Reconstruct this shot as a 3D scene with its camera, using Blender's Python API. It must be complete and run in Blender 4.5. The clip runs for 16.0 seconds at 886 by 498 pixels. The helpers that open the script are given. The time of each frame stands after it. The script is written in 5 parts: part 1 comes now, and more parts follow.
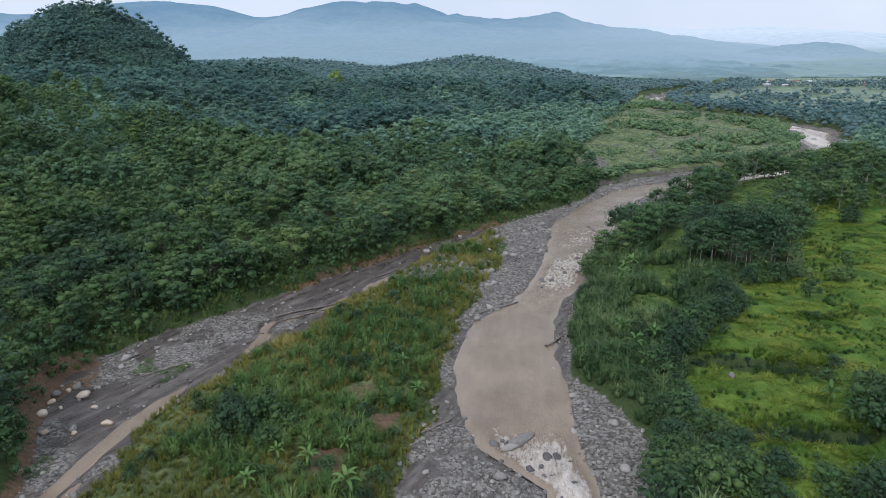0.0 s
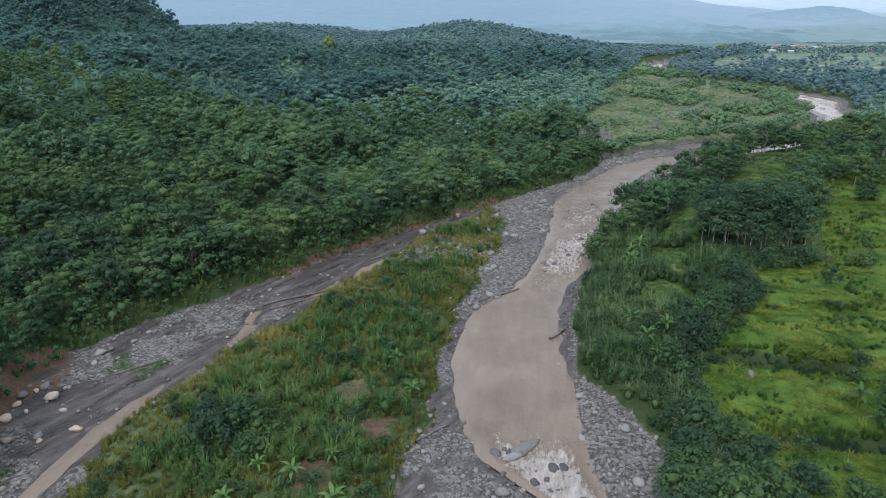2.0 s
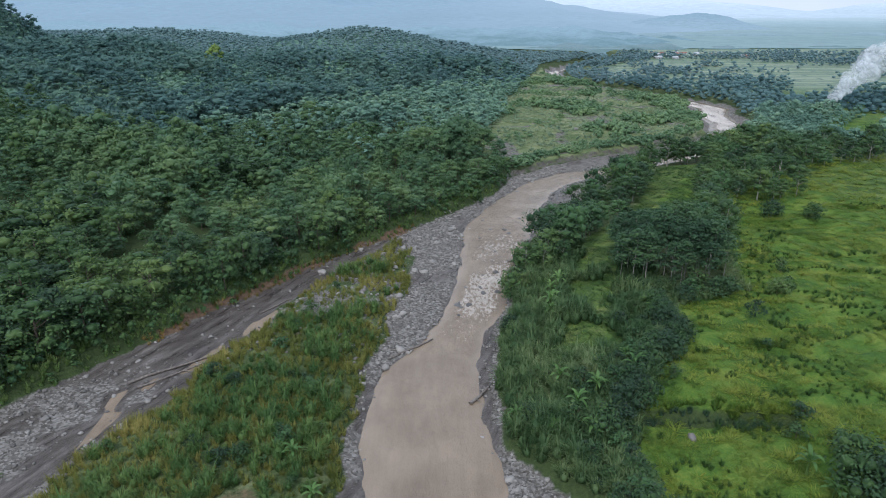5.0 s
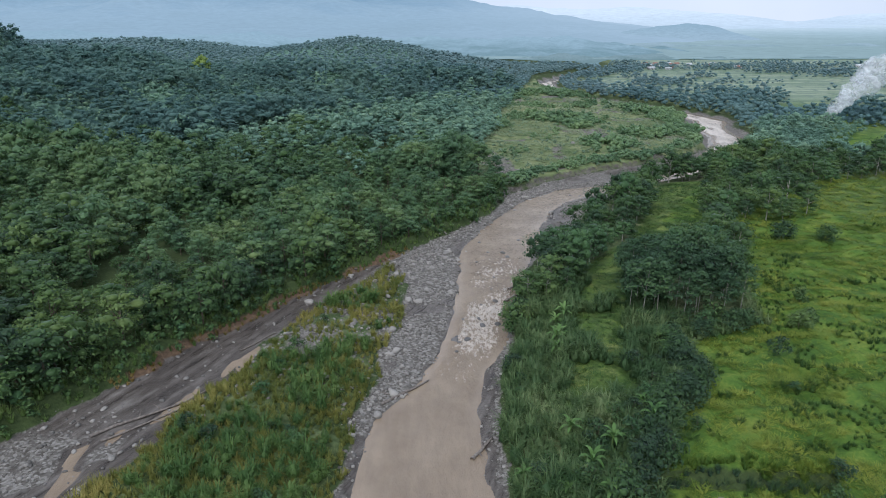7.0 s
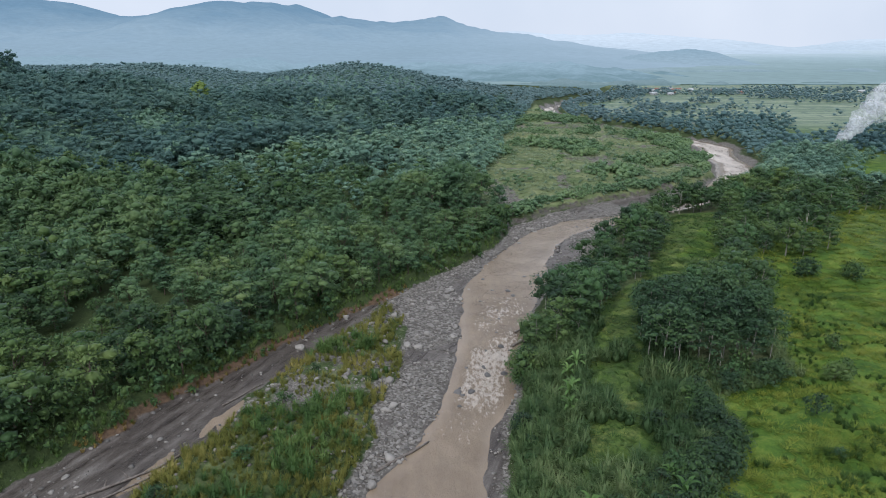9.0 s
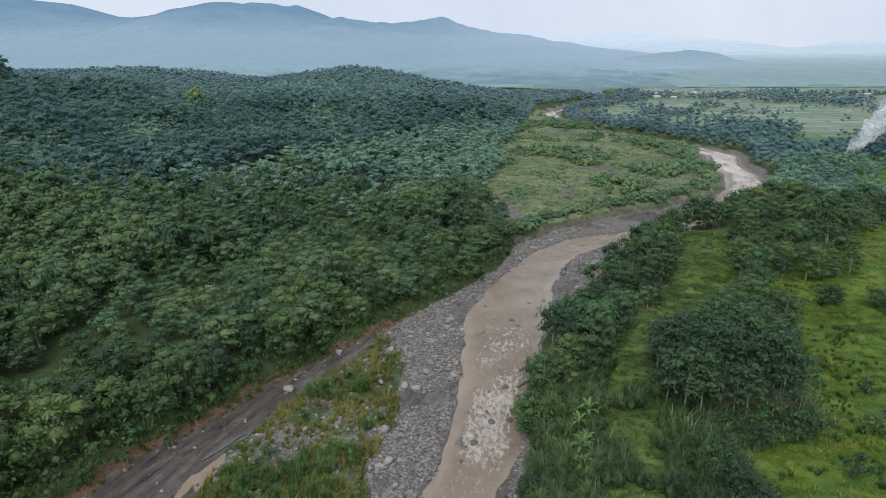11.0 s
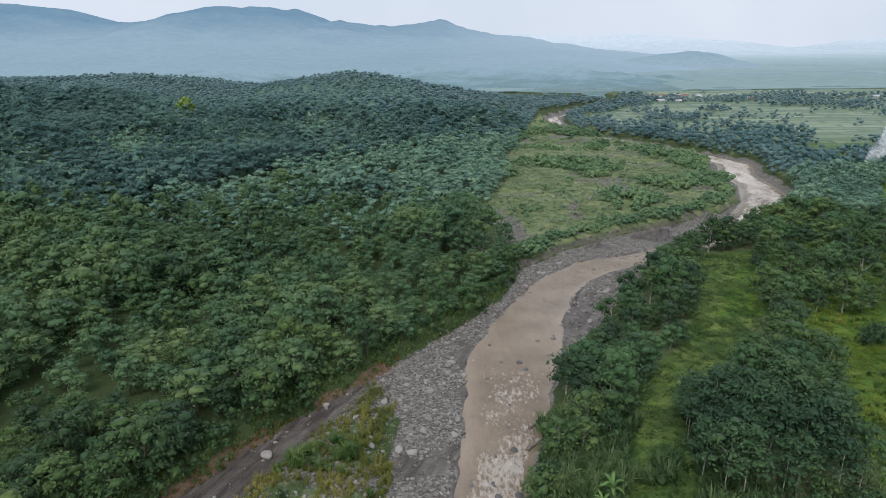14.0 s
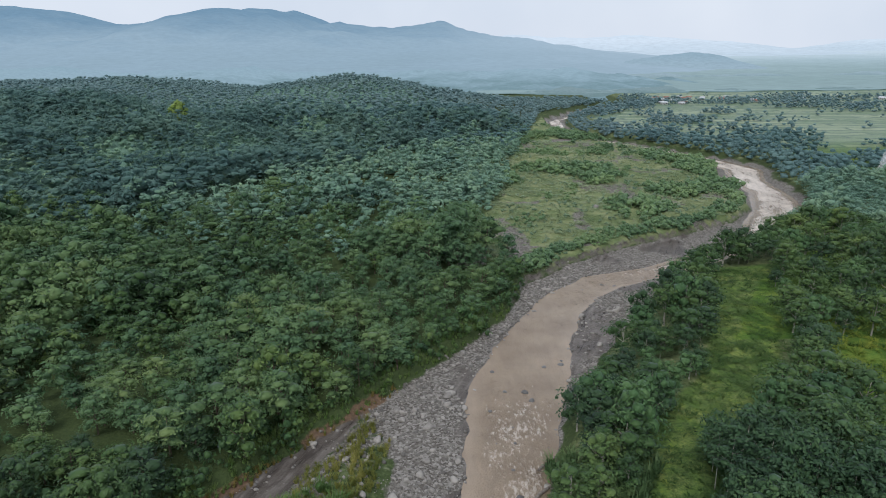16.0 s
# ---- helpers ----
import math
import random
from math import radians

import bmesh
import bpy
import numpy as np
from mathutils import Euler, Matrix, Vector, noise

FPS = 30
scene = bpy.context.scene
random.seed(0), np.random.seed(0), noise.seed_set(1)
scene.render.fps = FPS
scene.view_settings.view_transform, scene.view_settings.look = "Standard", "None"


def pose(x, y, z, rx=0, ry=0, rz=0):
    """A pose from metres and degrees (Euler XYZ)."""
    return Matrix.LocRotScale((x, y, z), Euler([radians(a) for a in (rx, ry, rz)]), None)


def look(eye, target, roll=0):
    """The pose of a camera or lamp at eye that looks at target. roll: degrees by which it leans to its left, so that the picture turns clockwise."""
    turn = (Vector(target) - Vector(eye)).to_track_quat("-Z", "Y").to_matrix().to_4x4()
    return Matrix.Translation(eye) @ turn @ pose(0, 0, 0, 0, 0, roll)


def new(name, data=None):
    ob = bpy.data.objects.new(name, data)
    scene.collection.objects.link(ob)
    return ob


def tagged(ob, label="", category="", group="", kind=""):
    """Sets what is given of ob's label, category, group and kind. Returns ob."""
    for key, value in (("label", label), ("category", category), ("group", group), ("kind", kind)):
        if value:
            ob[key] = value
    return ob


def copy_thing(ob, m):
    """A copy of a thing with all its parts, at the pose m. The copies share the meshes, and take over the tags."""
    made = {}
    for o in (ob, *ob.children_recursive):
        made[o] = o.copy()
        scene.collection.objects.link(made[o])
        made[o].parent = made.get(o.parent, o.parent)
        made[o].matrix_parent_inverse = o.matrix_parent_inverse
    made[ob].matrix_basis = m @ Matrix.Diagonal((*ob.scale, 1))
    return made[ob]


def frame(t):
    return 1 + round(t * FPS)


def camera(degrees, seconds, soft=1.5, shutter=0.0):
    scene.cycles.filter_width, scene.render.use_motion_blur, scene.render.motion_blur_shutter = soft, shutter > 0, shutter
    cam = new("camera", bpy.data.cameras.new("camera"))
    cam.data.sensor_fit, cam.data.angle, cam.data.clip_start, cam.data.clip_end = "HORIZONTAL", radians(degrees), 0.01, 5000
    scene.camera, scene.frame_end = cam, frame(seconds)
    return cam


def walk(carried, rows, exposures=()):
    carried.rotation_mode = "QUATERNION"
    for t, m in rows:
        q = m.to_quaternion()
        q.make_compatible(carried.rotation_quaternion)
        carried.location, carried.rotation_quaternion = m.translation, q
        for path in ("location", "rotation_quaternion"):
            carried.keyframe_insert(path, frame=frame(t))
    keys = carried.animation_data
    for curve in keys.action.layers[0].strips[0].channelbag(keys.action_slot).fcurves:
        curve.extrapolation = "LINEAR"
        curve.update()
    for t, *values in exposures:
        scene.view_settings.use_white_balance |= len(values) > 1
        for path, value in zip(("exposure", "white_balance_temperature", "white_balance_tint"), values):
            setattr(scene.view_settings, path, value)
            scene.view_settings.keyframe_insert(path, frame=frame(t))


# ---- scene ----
cam = camera(69.7, 16.0, soft=0.9)
PATH = [
    (0, (2.396, -0.036, 43.791), (2.079, 1.839, 43.171), -0.7),
    (0.5, (2.081, 1.745, 43.762), (1.769, 3.603, 43.091), -0.7),
    (1, (1.805, 3.503, 43.739), (1.497, 5.35, 43.036), -0.7),
    (1.5, (1.498, 5.303, 43.791), (1.192, 7.146, 43.078), -0.6),
    (2, (1.263, 7.226, 44.061), (0.959, 9.068, 43.346), -0.7),
    (2.5, (1.013, 9.301, 44.542), (0.72, 11.146, 43.825), -0.6),
    (3, (0.746, 11.424, 45.062), (0.473, 13.272, 44.347), -0.6),
    (3.5, (0.608, 13.761, 45.503), (0.381, 15.614, 44.787), -0.6),
    (4, (0.625, 16.166, 45.857), (0.49, 18.029, 45.141), -0.5),
    (4.2, (0.616, 17.047, 45.901), (0.52, 18.913, 45.19), -0.4),
    (6.3, (-0.423, 25.742, 46.467), (-0.411, 27.614, 45.762), -0.1),
    (6.5, (-0.465, 26.592, 46.483), (-0.453, 28.467, 45.786), -0.0),
    (7, (-0.479, 28.681, 46.534), (-0.468, 30.56, 45.851), -0.1),
    (7.5, (-0.5, 30.744, 46.579), (-0.49, 32.637, 45.934), -0.1),
    (8, (-0.527, 32.758, 46.577), (-0.518, 34.659, 45.955), -0.1),
    (8.5, (-0.559, 34.83, 46.564), (-0.549, 36.733, 45.949), -0.1),
    (9, (-0.564, 36.899, 46.688), (-0.555, 38.802, 46.073), -0.1),
    (11.5, (-0.399, 47.586, 49.634), (-0.392, 49.489, 49.02), -0.2),
    (12, (-0.308, 49.688, 50.053), (-0.302, 51.593, 49.442), -0.3),
    (12.5, (-0.128, 51.915, 50.474), (-0.124, 53.82, 49.865), -0.4),
    (13, (-0.015, 54.06, 50.749), (-0.012, 55.965, 50.142), -0.5),
    (13.5, (0.019, 56.123, 50.827), (0.022, 58.029, 50.22), -0.5),
    (14, (-0.008, 58.251, 50.826), (-0.004, 60.156, 50.217), -0.6),
    (14.5, (0.023, 60.462, 50.92), (0.027, 62.367, 50.313), -0.5),
    (15, (0.098, 62.712, 51.038), (0.102, 64.618, 50.432), -0.7),
    (15.5, (0.201, 64.89, 51.114), (0.204, 66.796, 50.509), -0.7),
    (16, (0.255, 67.029, 51.14), (0.259, 68.935, 50.535), -0.7),
]
walk(cam, [(t, look(e, g, r)) for t, e, g, r in PATH], [(0, 0.42, 5850, 14), (1, 0.48, 5750, 13), (3, 0.51, 5650, 13), (6.5, 0.49, 5750, 13), (8, 0.42, 5900, 14), (11.5, 0.37, 6100, 13), (16, 0.36, 6150, 13)])

# ---- world and sun: hazy, nearly overcast late-day sky ----
SUN_EL, SUN_ROT = radians(48), radians(200)
world = bpy.data.worlds.new("world")
scene.world = world
world.use_nodes = True
wn, wl = world.node_tree.nodes, world.node_tree.links
wn.clear()
sky = wn.new("ShaderNodeTexSky")
sky.sky_type, sky.sun_disc = "NISHITA", False
sky.sun_elevation, sky.sun_rotation = SUN_EL, SUN_ROT
sky.air_density, sky.dust_density, sky.ozone_density = 1.0, 4.0, 1.0
bg_sky = wn.new("ShaderNodeBackground")
bg_sky.inputs["Strength"].default_value = 0.05
cloud = wn.new("ShaderNodeBackground")
cloud.inputs["Strength"].default_value = 0.96
cl_noise = wn.new("ShaderNodeTexNoise")
cl_noise.inputs["Scale"].default_value = 2.2
cl_noise.inputs["Detail"].default_value = 5
cl_ramp = wn.new("ShaderNodeValToRGB")
cl_ramp.color_ramp.elements[0].position, cl_ramp.color_ramp.elements[0].color = 0.3, (0.60, 0.665, 0.73, 1)
cl_ramp.color_ramp.elements[1].position, cl_ramp.color_ramp.elements[1].color = 0.7, (0.76, 0.80, 0.83, 1)
mix_w = wn.new("ShaderNodeMixShader")
mix_w.inputs[0].default_value = 0.85
out_w = wn.new("ShaderNodeOutputWorld")
wl.new(sky.outputs[0], bg_sky.inputs[0])
wl.new(cl_noise.outputs[0], cl_ramp.inputs[0])
wl.new(cl_ramp.outputs[0], cloud.inputs[0])
wl.new(bg_sky.outputs[0], mix_w.inputs[1])
wl.new(cloud.outputs[0], mix_w.inputs[2])
wl.new(mix_w.outputs[0], out_w.inputs[0])

sun = new("sun", bpy.data.lights.new("sun", "SUN"))
sun.data.energy, sun.data.angle, sun.data.color = 1.5, radians(25), (1.0, 0.96, 0.90)
sun_dir = Vector((math.sin(SUN_ROT) * math.cos(SUN_EL), math.cos(SUN_ROT) * math.cos(SUN_EL), math.sin(SUN_EL)))
sun.matrix_world = look(sun_dir * 100, (0, 0, 0))


# ---- materials ----
def principled(name, rough=0.7, spec=0.3):
    m = bpy.data.materials.new(name)
    m.use_nodes = True
    b = m.node_tree.nodes["Principled BSDF"]
    b.inputs["Roughness"].default_value = rough
    b.inputs["Specular IOR Level"].default_value = spec
    return m, m.node_tree.nodes, m.node_tree.links, b


def tex_noise(nodes, links, vec, scale, detail=3.0, rough=0.5):
    n = nodes.new("ShaderNodeTexNoise")
    n.inputs["Scale"].default_value = scale
    n.inputs["Detail"].default_value = detail
    n.inputs["Roughness"].default_value = rough
    if vec is not None:
        links.new(vec, n.inputs["Vector"])
    return n.outputs[0]


def ramp(nodes, links, fac, stops):
    r = nodes.new("ShaderNodeValToRGB")
    els = r.color_ramp.elements
    while len(els) < len(stops):
        els.new(0.5)
    for e, (p, c) in zip(els, stops):
        e.position, e.color = p, (*c, 1)
    links.new(fac, r.inputs[0])
    return r.outputs[0]


def calc(nodes, links, op, a, b=None, c=None, clamp=False):
    n = nodes.new("ShaderNodeMath")
    n.operation, n.use_clamp = op, clamp
    for i, v in enumerate((a, b, c)):
        if v is None:
            continue
        if isinstance(v, (int, float)):
            n.inputs[i].default_value = v
        else:
            links.new(v, n.inputs[i])
    return n.outputs[0]


def blend(nodes, links, fac, a, b, mode="MIX"):
    n = nodes.new("ShaderNodeMix")
    n.data_type, n.blend_type = "RGBA", mode
    for sock, v in ((n.inputs[0], fac), (n.inputs[6], a), (n.inputs[7], b)):
        if isinstance(v, (int, float)):
            sock.default_value = v
        elif isinstance(v, tuple):
            sock.default_value = (*v, 1)
        else:
            links.new(v, sock)
    return n.outputs[2]


def bump(nodes, links, height, strength, dist, b):
    n = nodes.new("ShaderNodeBump")
    n.inputs["Strength"].default_value, n.inputs["Distance"].default_value = strength, dist
    links.new(height, n.inputs["Height"])
    links.new(n.outputs[0], b.inputs["Normal"])


def leaf_material(name, dark, mid, light, patch=0.12, spec=0.25, rough=0.55, glow_through=0.25, sheen=0.0, varied=0.36):
    """Foliage: tone per leaf, per plant and by patches of ground."""
    m, n, l, b = principled(name, rough, spec)
    geo = n.new("ShaderNodeNewGeometry")
    obj = n.new("ShaderNodeObjectInfo")
    per_leaf = geo.outputs["Random Per Island"]
    big = tex_noise(n, l, geo.outputs["Position"], patch, 2)
    wide = tex_noise(n, l, geo.outputs["Position"], patch * 0.2, 2)
    f = calc(n, l, "MULTIPLY_ADD", per_leaf, varied, 0.18 - varied / 2)
    f = calc(n, l, "MULTIPLY_ADD", big, 1.2, f)
    f = calc(n, l, "MULTIPLY_ADD", wide, 1.1, f)
    f = calc(n, l, "MULTIPLY_ADD", obj.outputs["Random"], 0.3, f)
    f = calc(n, l, "SUBTRACT", f, 1.02, clamp=True)
    col = ramp(n, l, f, [(0.1, dark), (0.5, mid), (0.95, light)])
    # Bluish sheen lays a haze-like veil over the leaves.
    b.inputs["Sheen Weight"].default_value, b.inputs["Sheen Roughness"].default_value = sheen, 0.5
    b.inputs["Sheen Tint"].default_value = (0.72, 0.86, 1.0, 1)
    l.new(col, b.inputs["Base Color"])
    tr = n.new("ShaderNodeBsdfTranslucent")
    l.new(col, tr.inputs[0])
    mx = n.new("ShaderNodeMixShader")
    mx.inputs[0].default_value = glow_through
    out = n["Material Output"]
    l.new(b.outputs[0], mx.inputs[1])
    l.new(tr.outputs[0], mx.inputs[2])
    l.new(mx.outputs[0], out.inputs[0])
    return m


LEAF = leaf_material("leaf_broad", (0.026, 0.060, 0.022), (0.054, 0.110, 0.032), (0.118, 0.180, 0.046), sheen=0.1)
LEAF_LIGHT = leaf_material("leaf_light", (0.050, 0.102, 0.034), (0.092, 0.160, 0.048), (0.165, 0.235, 0.070), sheen=0.1, glow_through=0.35)
LEAF_DARK = leaf_material("leaf_dark", (0.020, 0.046, 0.022), (0.036, 0.078, 0.030), (0.066, 0.122, 0.038), sheen=0.1)
LEAF_LOW = leaf_material("leaf_understorey", (0.036, 0.086, 0.034), (0.064, 0.136, 0.048), (0.112, 0.195, 0.064), patch=0.09, sheen=0.1)
# Lightened, bluer copies of LEAF and LEAF_LIGHT: haze put into the colour.
LEAF_STAND_HAZED = leaf_material("leaf_plantation_hazed", (0.041, 0.093, 0.044), (0.087, 0.164, 0.069), (0.158, 0.243, 0.091), patch=0.11, sheen=0.1, varied=0.3)
LEAF_STAND_PALE_HAZED = leaf_material("leaf_plantation_pale_hazed", (0.066, 0.129, 0.052), (0.119, 0.199, 0.075), (0.199, 0.274, 0.097), patch=0.11, sheen=0.1, glow_through=0.35, varied=0.3)
# Distance haze is painted into these five leaf colours, paler and bluer further off.
LEAF_FAR_HAZED = leaf_material("leaf_far_hazed", (0.071, 0.148, 0.115), (0.150, 0.260, 0.181), (0.251, 0.367, 0.212), patch=0.11, spec=0.2, rough=0.7, sheen=0.15, varied=0.22)
LEAF_FAR_LOW_HAZED = leaf_material("leaf_far_understorey_hazed", (0.114, 0.216, 0.153), (0.178, 0.297, 0.195), (0.264, 0.380, 0.227), patch=0.05, spec=0.2, rough=0.7, sheen=0.15, varied=0.2)
LEAF_SLOPE_HAZED = leaf_material("leaf_slope_hazed", (0.065, 0.130, 0.126), (0.105, 0.193, 0.175), (0.166, 0.267, 0.209), patch=0.09, spec=0.1, rough=0.8, sheen=0.1, varied=0.16, glow_through=0.45)
LEAF_HILL_HAZED = leaf_material("leaf_hill_hazed", (0.112, 0.199, 0.209), (0.151, 0.253, 0.252), (0.199, 0.307, 0.276), patch=0.06, spec=0.05, rough=0.9, sheen=0.1, varied=0.12, glow_through=0.45)
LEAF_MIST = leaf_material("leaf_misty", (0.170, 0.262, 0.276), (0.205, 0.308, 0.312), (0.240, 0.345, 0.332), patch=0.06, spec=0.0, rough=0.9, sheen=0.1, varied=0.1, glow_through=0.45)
LEAF_FINE = leaf_material("leaf_feathery", (0.028, 0.066, 0.030), (0.050, 0.105, 0.042), (0.098, 0.165, 0.05), sheen=0.1)
LEAF_YOUNG = leaf_material("leaf_yellow_green", (0.14, 0.21, 0.05), (0.20, 0.29, 0.07), (0.28, 0.35, 0.10))
REED = leaf_material("reed_blade", (0.125, 0.160, 0.040), (0.260, 0.255, 0.068), (0.46, 0.39, 0.14), patch=0.16, glow_through=0.4)
TALL = leaf_material("tall_grass_blade", (0.062, 0.128, 0.036), (0.125, 0.205, 0.056), (0.225, 0.295, 0.098), patch=0.25, glow_through=0.4)
CANE = leaf_material("cane_blade", (0.060, 0.118, 0.044), (0.135, 0.205, 0.080), (0.270, 0.330, 0.150), patch=0.3, glow_through=0.45)
LAWN = leaf_material("field_grass_blade", (0.052, 0.112, 0.020), (0.130, 0.198, 0.028), (0.270, 0.300, 0.050), patch=0.3, glow_through=0.4)
# Darker than the field grass: shade in the lane is put into the colour.
LANE = leaf_material("lane_grass_blade", (0.028, 0.069, 0.018), (0.054, 0.110, 0.026), (0.098, 0.156, 0.039), patch=0.3, glow_through=0.4)
DRY = leaf_material("dry_grass_blade", (0.13, 0.13, 0.035), (0.24, 0.19, 0.06), (0.40, 0.28, 0.10), patch=0.2, glow_through=0.4)
# Plain grass is lightened and slightly blued to stand in for haze.
PLAIN = leaf_material("plain_grass_blade", (0.154, 0.220, 0.117), (0.242, 0.303, 0.165), (0.374, 0.396, 0.247), patch=0.08, glow_through=0.4)
BANANA = leaf_material("banana_leaf", (0.06, 0.13, 0.035), (0.10, 0.19, 0.05), (0.18, 0.27, 0.085))


def bark_material(name, a, c):
    m, n, l, b = principled(name, 0.85, 0.2)
    geo = n.new("ShaderNodeNewGeometry")
    f = tex_noise(n, l, geo.outputs["Position"], 3.0, 5)
    l.new(ramp(n, l, f, [(0.3, a), (0.7, c)]), b.inputs["Base Color"])
    bump(n, l, f, 0.5, 0.05, b)
    return m


BARK = bark_material("bark_brown", (0.07, 0.055, 0.04), (0.16, 0.13, 0.10))
BARK_PALE = bark_material("bark_pale", (0.20, 0.19, 0.16), (0.42, 0.40, 0.35))
DRIFT = bark_material("driftwood", (0.10, 0.085, 0.072), (0.24, 0.21, 0.185))


def stone_material(name, a, c, d):
    m, n, l, b = principled(name, 0.75, 0.35)
    geo = n.new("ShaderNodeNewGeometry")
    obj = n.new("ShaderNodeObjectInfo")
    f = tex_noise(n, l, geo.outputs["Position"], 2.5, 6)
    f2 = calc(n, l, "MULTIPLY_ADD", geo.outputs["Random Per Island"], 0.6, calc(n, l, "MULTIPLY", f, 0.5))
    f3 = calc(n, l, "MULTIPLY_ADD", obj.outputs["Random"], 0.4, calc(n, l, "SUBTRACT", f2, 0.2))
    l.new(ramp(n, l, f3, [(0.1, a), (0.5, c), (0.9, d)]), b.inputs["Base Color"])
    bump(n, l, f, 0.6, 0.08, b)
    return m


STONE = stone_material("river_stone", (0.060, 0.055, 0.049), (0.135, 0.126, 0.114), (0.29, 0.272, 0.245))
STONE_WET = stone_material("wet_stone", (0.035, 0.034, 0.034), (0.075, 0.072, 0.07), (0.14, 0.135, 0.13))
STONE_TAN = stone_material("tan_boulder", (0.28, 0.20, 0.13), (0.42, 0.32, 0.22), (0.55, 0.46, 0.36))


def ground_material():
    m, n, l, b = principled("ground_surface", 0.9, 0.2)
    geo = n.new("ShaderNodeNewGeometry")
    pos = geo.outputs["Position"]
    zone = n.new("ShaderNodeVertexColor")
    zone.layer_name = "zone"
    sep = n.new("ShaderNodeSeparateColor")
    l.new(zone.outputs[0], sep.inputs[0])
    edge = tex_noise(n, l, pos, 0.55, 5, 0.6)
    fine = tex_noise(n, l, pos, 2.2, 6, 0.65)
    wide = tex_noise(n, l, pos, 0.05, 3)
    mid = tex_noise(n, l, pos, 0.22, 4)

    def mask(sock, gain=0.9):
        s = calc(n, l, "MULTIPLY_ADD", calc(n, l, "SUBTRACT", edge, 0.5), gain, sock)
        return calc(n, l, "MULTIPLY", calc(n, l, "SUBTRACT", s, 0.38), 4.0, clamp=True)

    floor = ramp(n, l, fine, [(0.3, (0.028, 0.045, 0.016)), (0.7, (0.06, 0.085, 0.028))])
    scrub_f = calc(n, l, "ADD", calc(n, l, "MULTIPLY", mid, 0.7), calc(n, l, "MULTIPLY", fine, 0.3))
    scrub = ramp(n, l, scrub_f, [(0.35, (0.080, 0.120, 0.046)), (0.52, (0.155, 0.190, 0.082)), (0.68, (0.27, 0.275, 0.15))])
    field_f = calc(n, l, "ADD", calc(n, l, "MULTIPLY", mid, 0.6), calc(n, l, "MULTIPLY", fine, 0.4))
    field = ramp(n, l, field_f, [(0.34, (0.028, 0.070, 0.014)), (0.5, (0.074, 0.138, 0.020)), (0.66, (0.165, 0.208, 0.037))])
    vor = n.new("ShaderNodeTexVoronoi")
    vor.inputs["Scale"].default_value = 3.2
    l.new(pos, vor.inputs["Vector"])
    sepv = n.new("ShaderNodeSeparateColor")
    l.new(vor.outputs["Color"], sepv.inputs[0])
    gravel = ramp(n, l, calc(n, l, "MULTIPLY_ADD", fine, 0.4, calc(n, l, "MULTIPLY", sepv.outputs[0], 0.6)),
                  [(0.2, (0.072, 0.064, 0.055)), (0.5, (0.138, 0.127, 0.112)), (0.85, (0.262, 0.248, 0.228))])
    flow = n.new("ShaderNodeMapping")
    turned = n.new("ShaderNodeMapping")
    turned.inputs["Rotation"].default_value, flow.inputs["Scale"].default_value = (0, 0, 0.40), (1.0, 0.13, 1.0)
    l.new(pos, turned.inputs["Vector"])
    l.new(turned.outputs[0], flow.inputs["Vector"])
    silt = tex_noise(n, l, flow.outputs[0], 0.9, 6, 0.62)
    mud_f = calc(n, l, "ADD", calc(n, l, "MULTIPLY", silt, 0.65), calc(n, l, "ADD", calc(n, l, "MULTIPLY", wide, 0.15), calc(n, l, "MULTIPLY", edge, 0.2)))
    mud = ramp(n, l, mud_f, [(0.36, (0.040, 0.034, 0.031)), (0.48, (0.082, 0.070, 0.061)), (0.56, (0.125, 0.110, 0.098)), (0.66, (0.20, 0.182, 0.165))])
    earth = ramp(n, l, fine, [(0.3, (0.075, 0.05, 0.034)), (0.7, (0.175, 0.115, 0.07))])
    zone2 = n.new("ShaderNodeVertexColor")
    zone2.layer_name = "zone_bare"
    sep2 = n.new("ShaderNodeSeparateColor")
    l.new(zone2.outputs[0], sep2.inputs[0])
    # Hill floor tinted like the far leaves, with the haze in its colour.
    hazed_floor = ramp(n, l, mid, [(0.3, (0.080, 0.155, 0.115)), (0.7, (0.135, 0.225, 0.160))])
    floor = blend(n, l, sep2.outputs[2], floor, hazed_floor)
    col = blend(n, l, mask(zone.outputs[1], 0.7), floor, scrub)
    col = blend(n, l, mask(sep.outputs[2], 0.5), col, field)
    col = blend(n, l, mask(sep.outputs[0]), col, gravel)
    col = blend(n, l, mask(sep2.outputs[0]), col, earth)
    plots = n.new("ShaderNodeTexBrick")
    plots.inputs["Scale"].default_value, plots.inputs["Brick Width"].default_value, plots.inputs["Row Height"].default_value = 1.0, 34.0, 11.0
    plots.inputs["Mortar Size"].default_value, plots.inputs["Mortar Smooth"].default_value = 1.7, 0.5
    plots.inputs["Color1"].default_value, plots.inputs["Color2"].default_value = (0.085, 0.148, 0.072, 1), (0.225, 0.270, 0.160, 1)
    plots.inputs["Mortar"].default_value = (0.060, 0.112, 0.070, 1)
    pm = n.new("ShaderNodeMapping")
    pm.inputs["Rotation"].default_value = (0, 0, 0.12)
    warp = n.new("ShaderNodeVectorMath")
    warp.operation = "MULTIPLY_ADD"
    warp.inputs[1].default_value = (14, 14, 0)
    l.new(wide, warp.inputs[0])
    l.new(pos, warp.inputs[2])
    l.new(warp.outputs[0], pm.inputs["Vector"])
    l.new(pm.outputs[0], plots.inputs["Vector"])
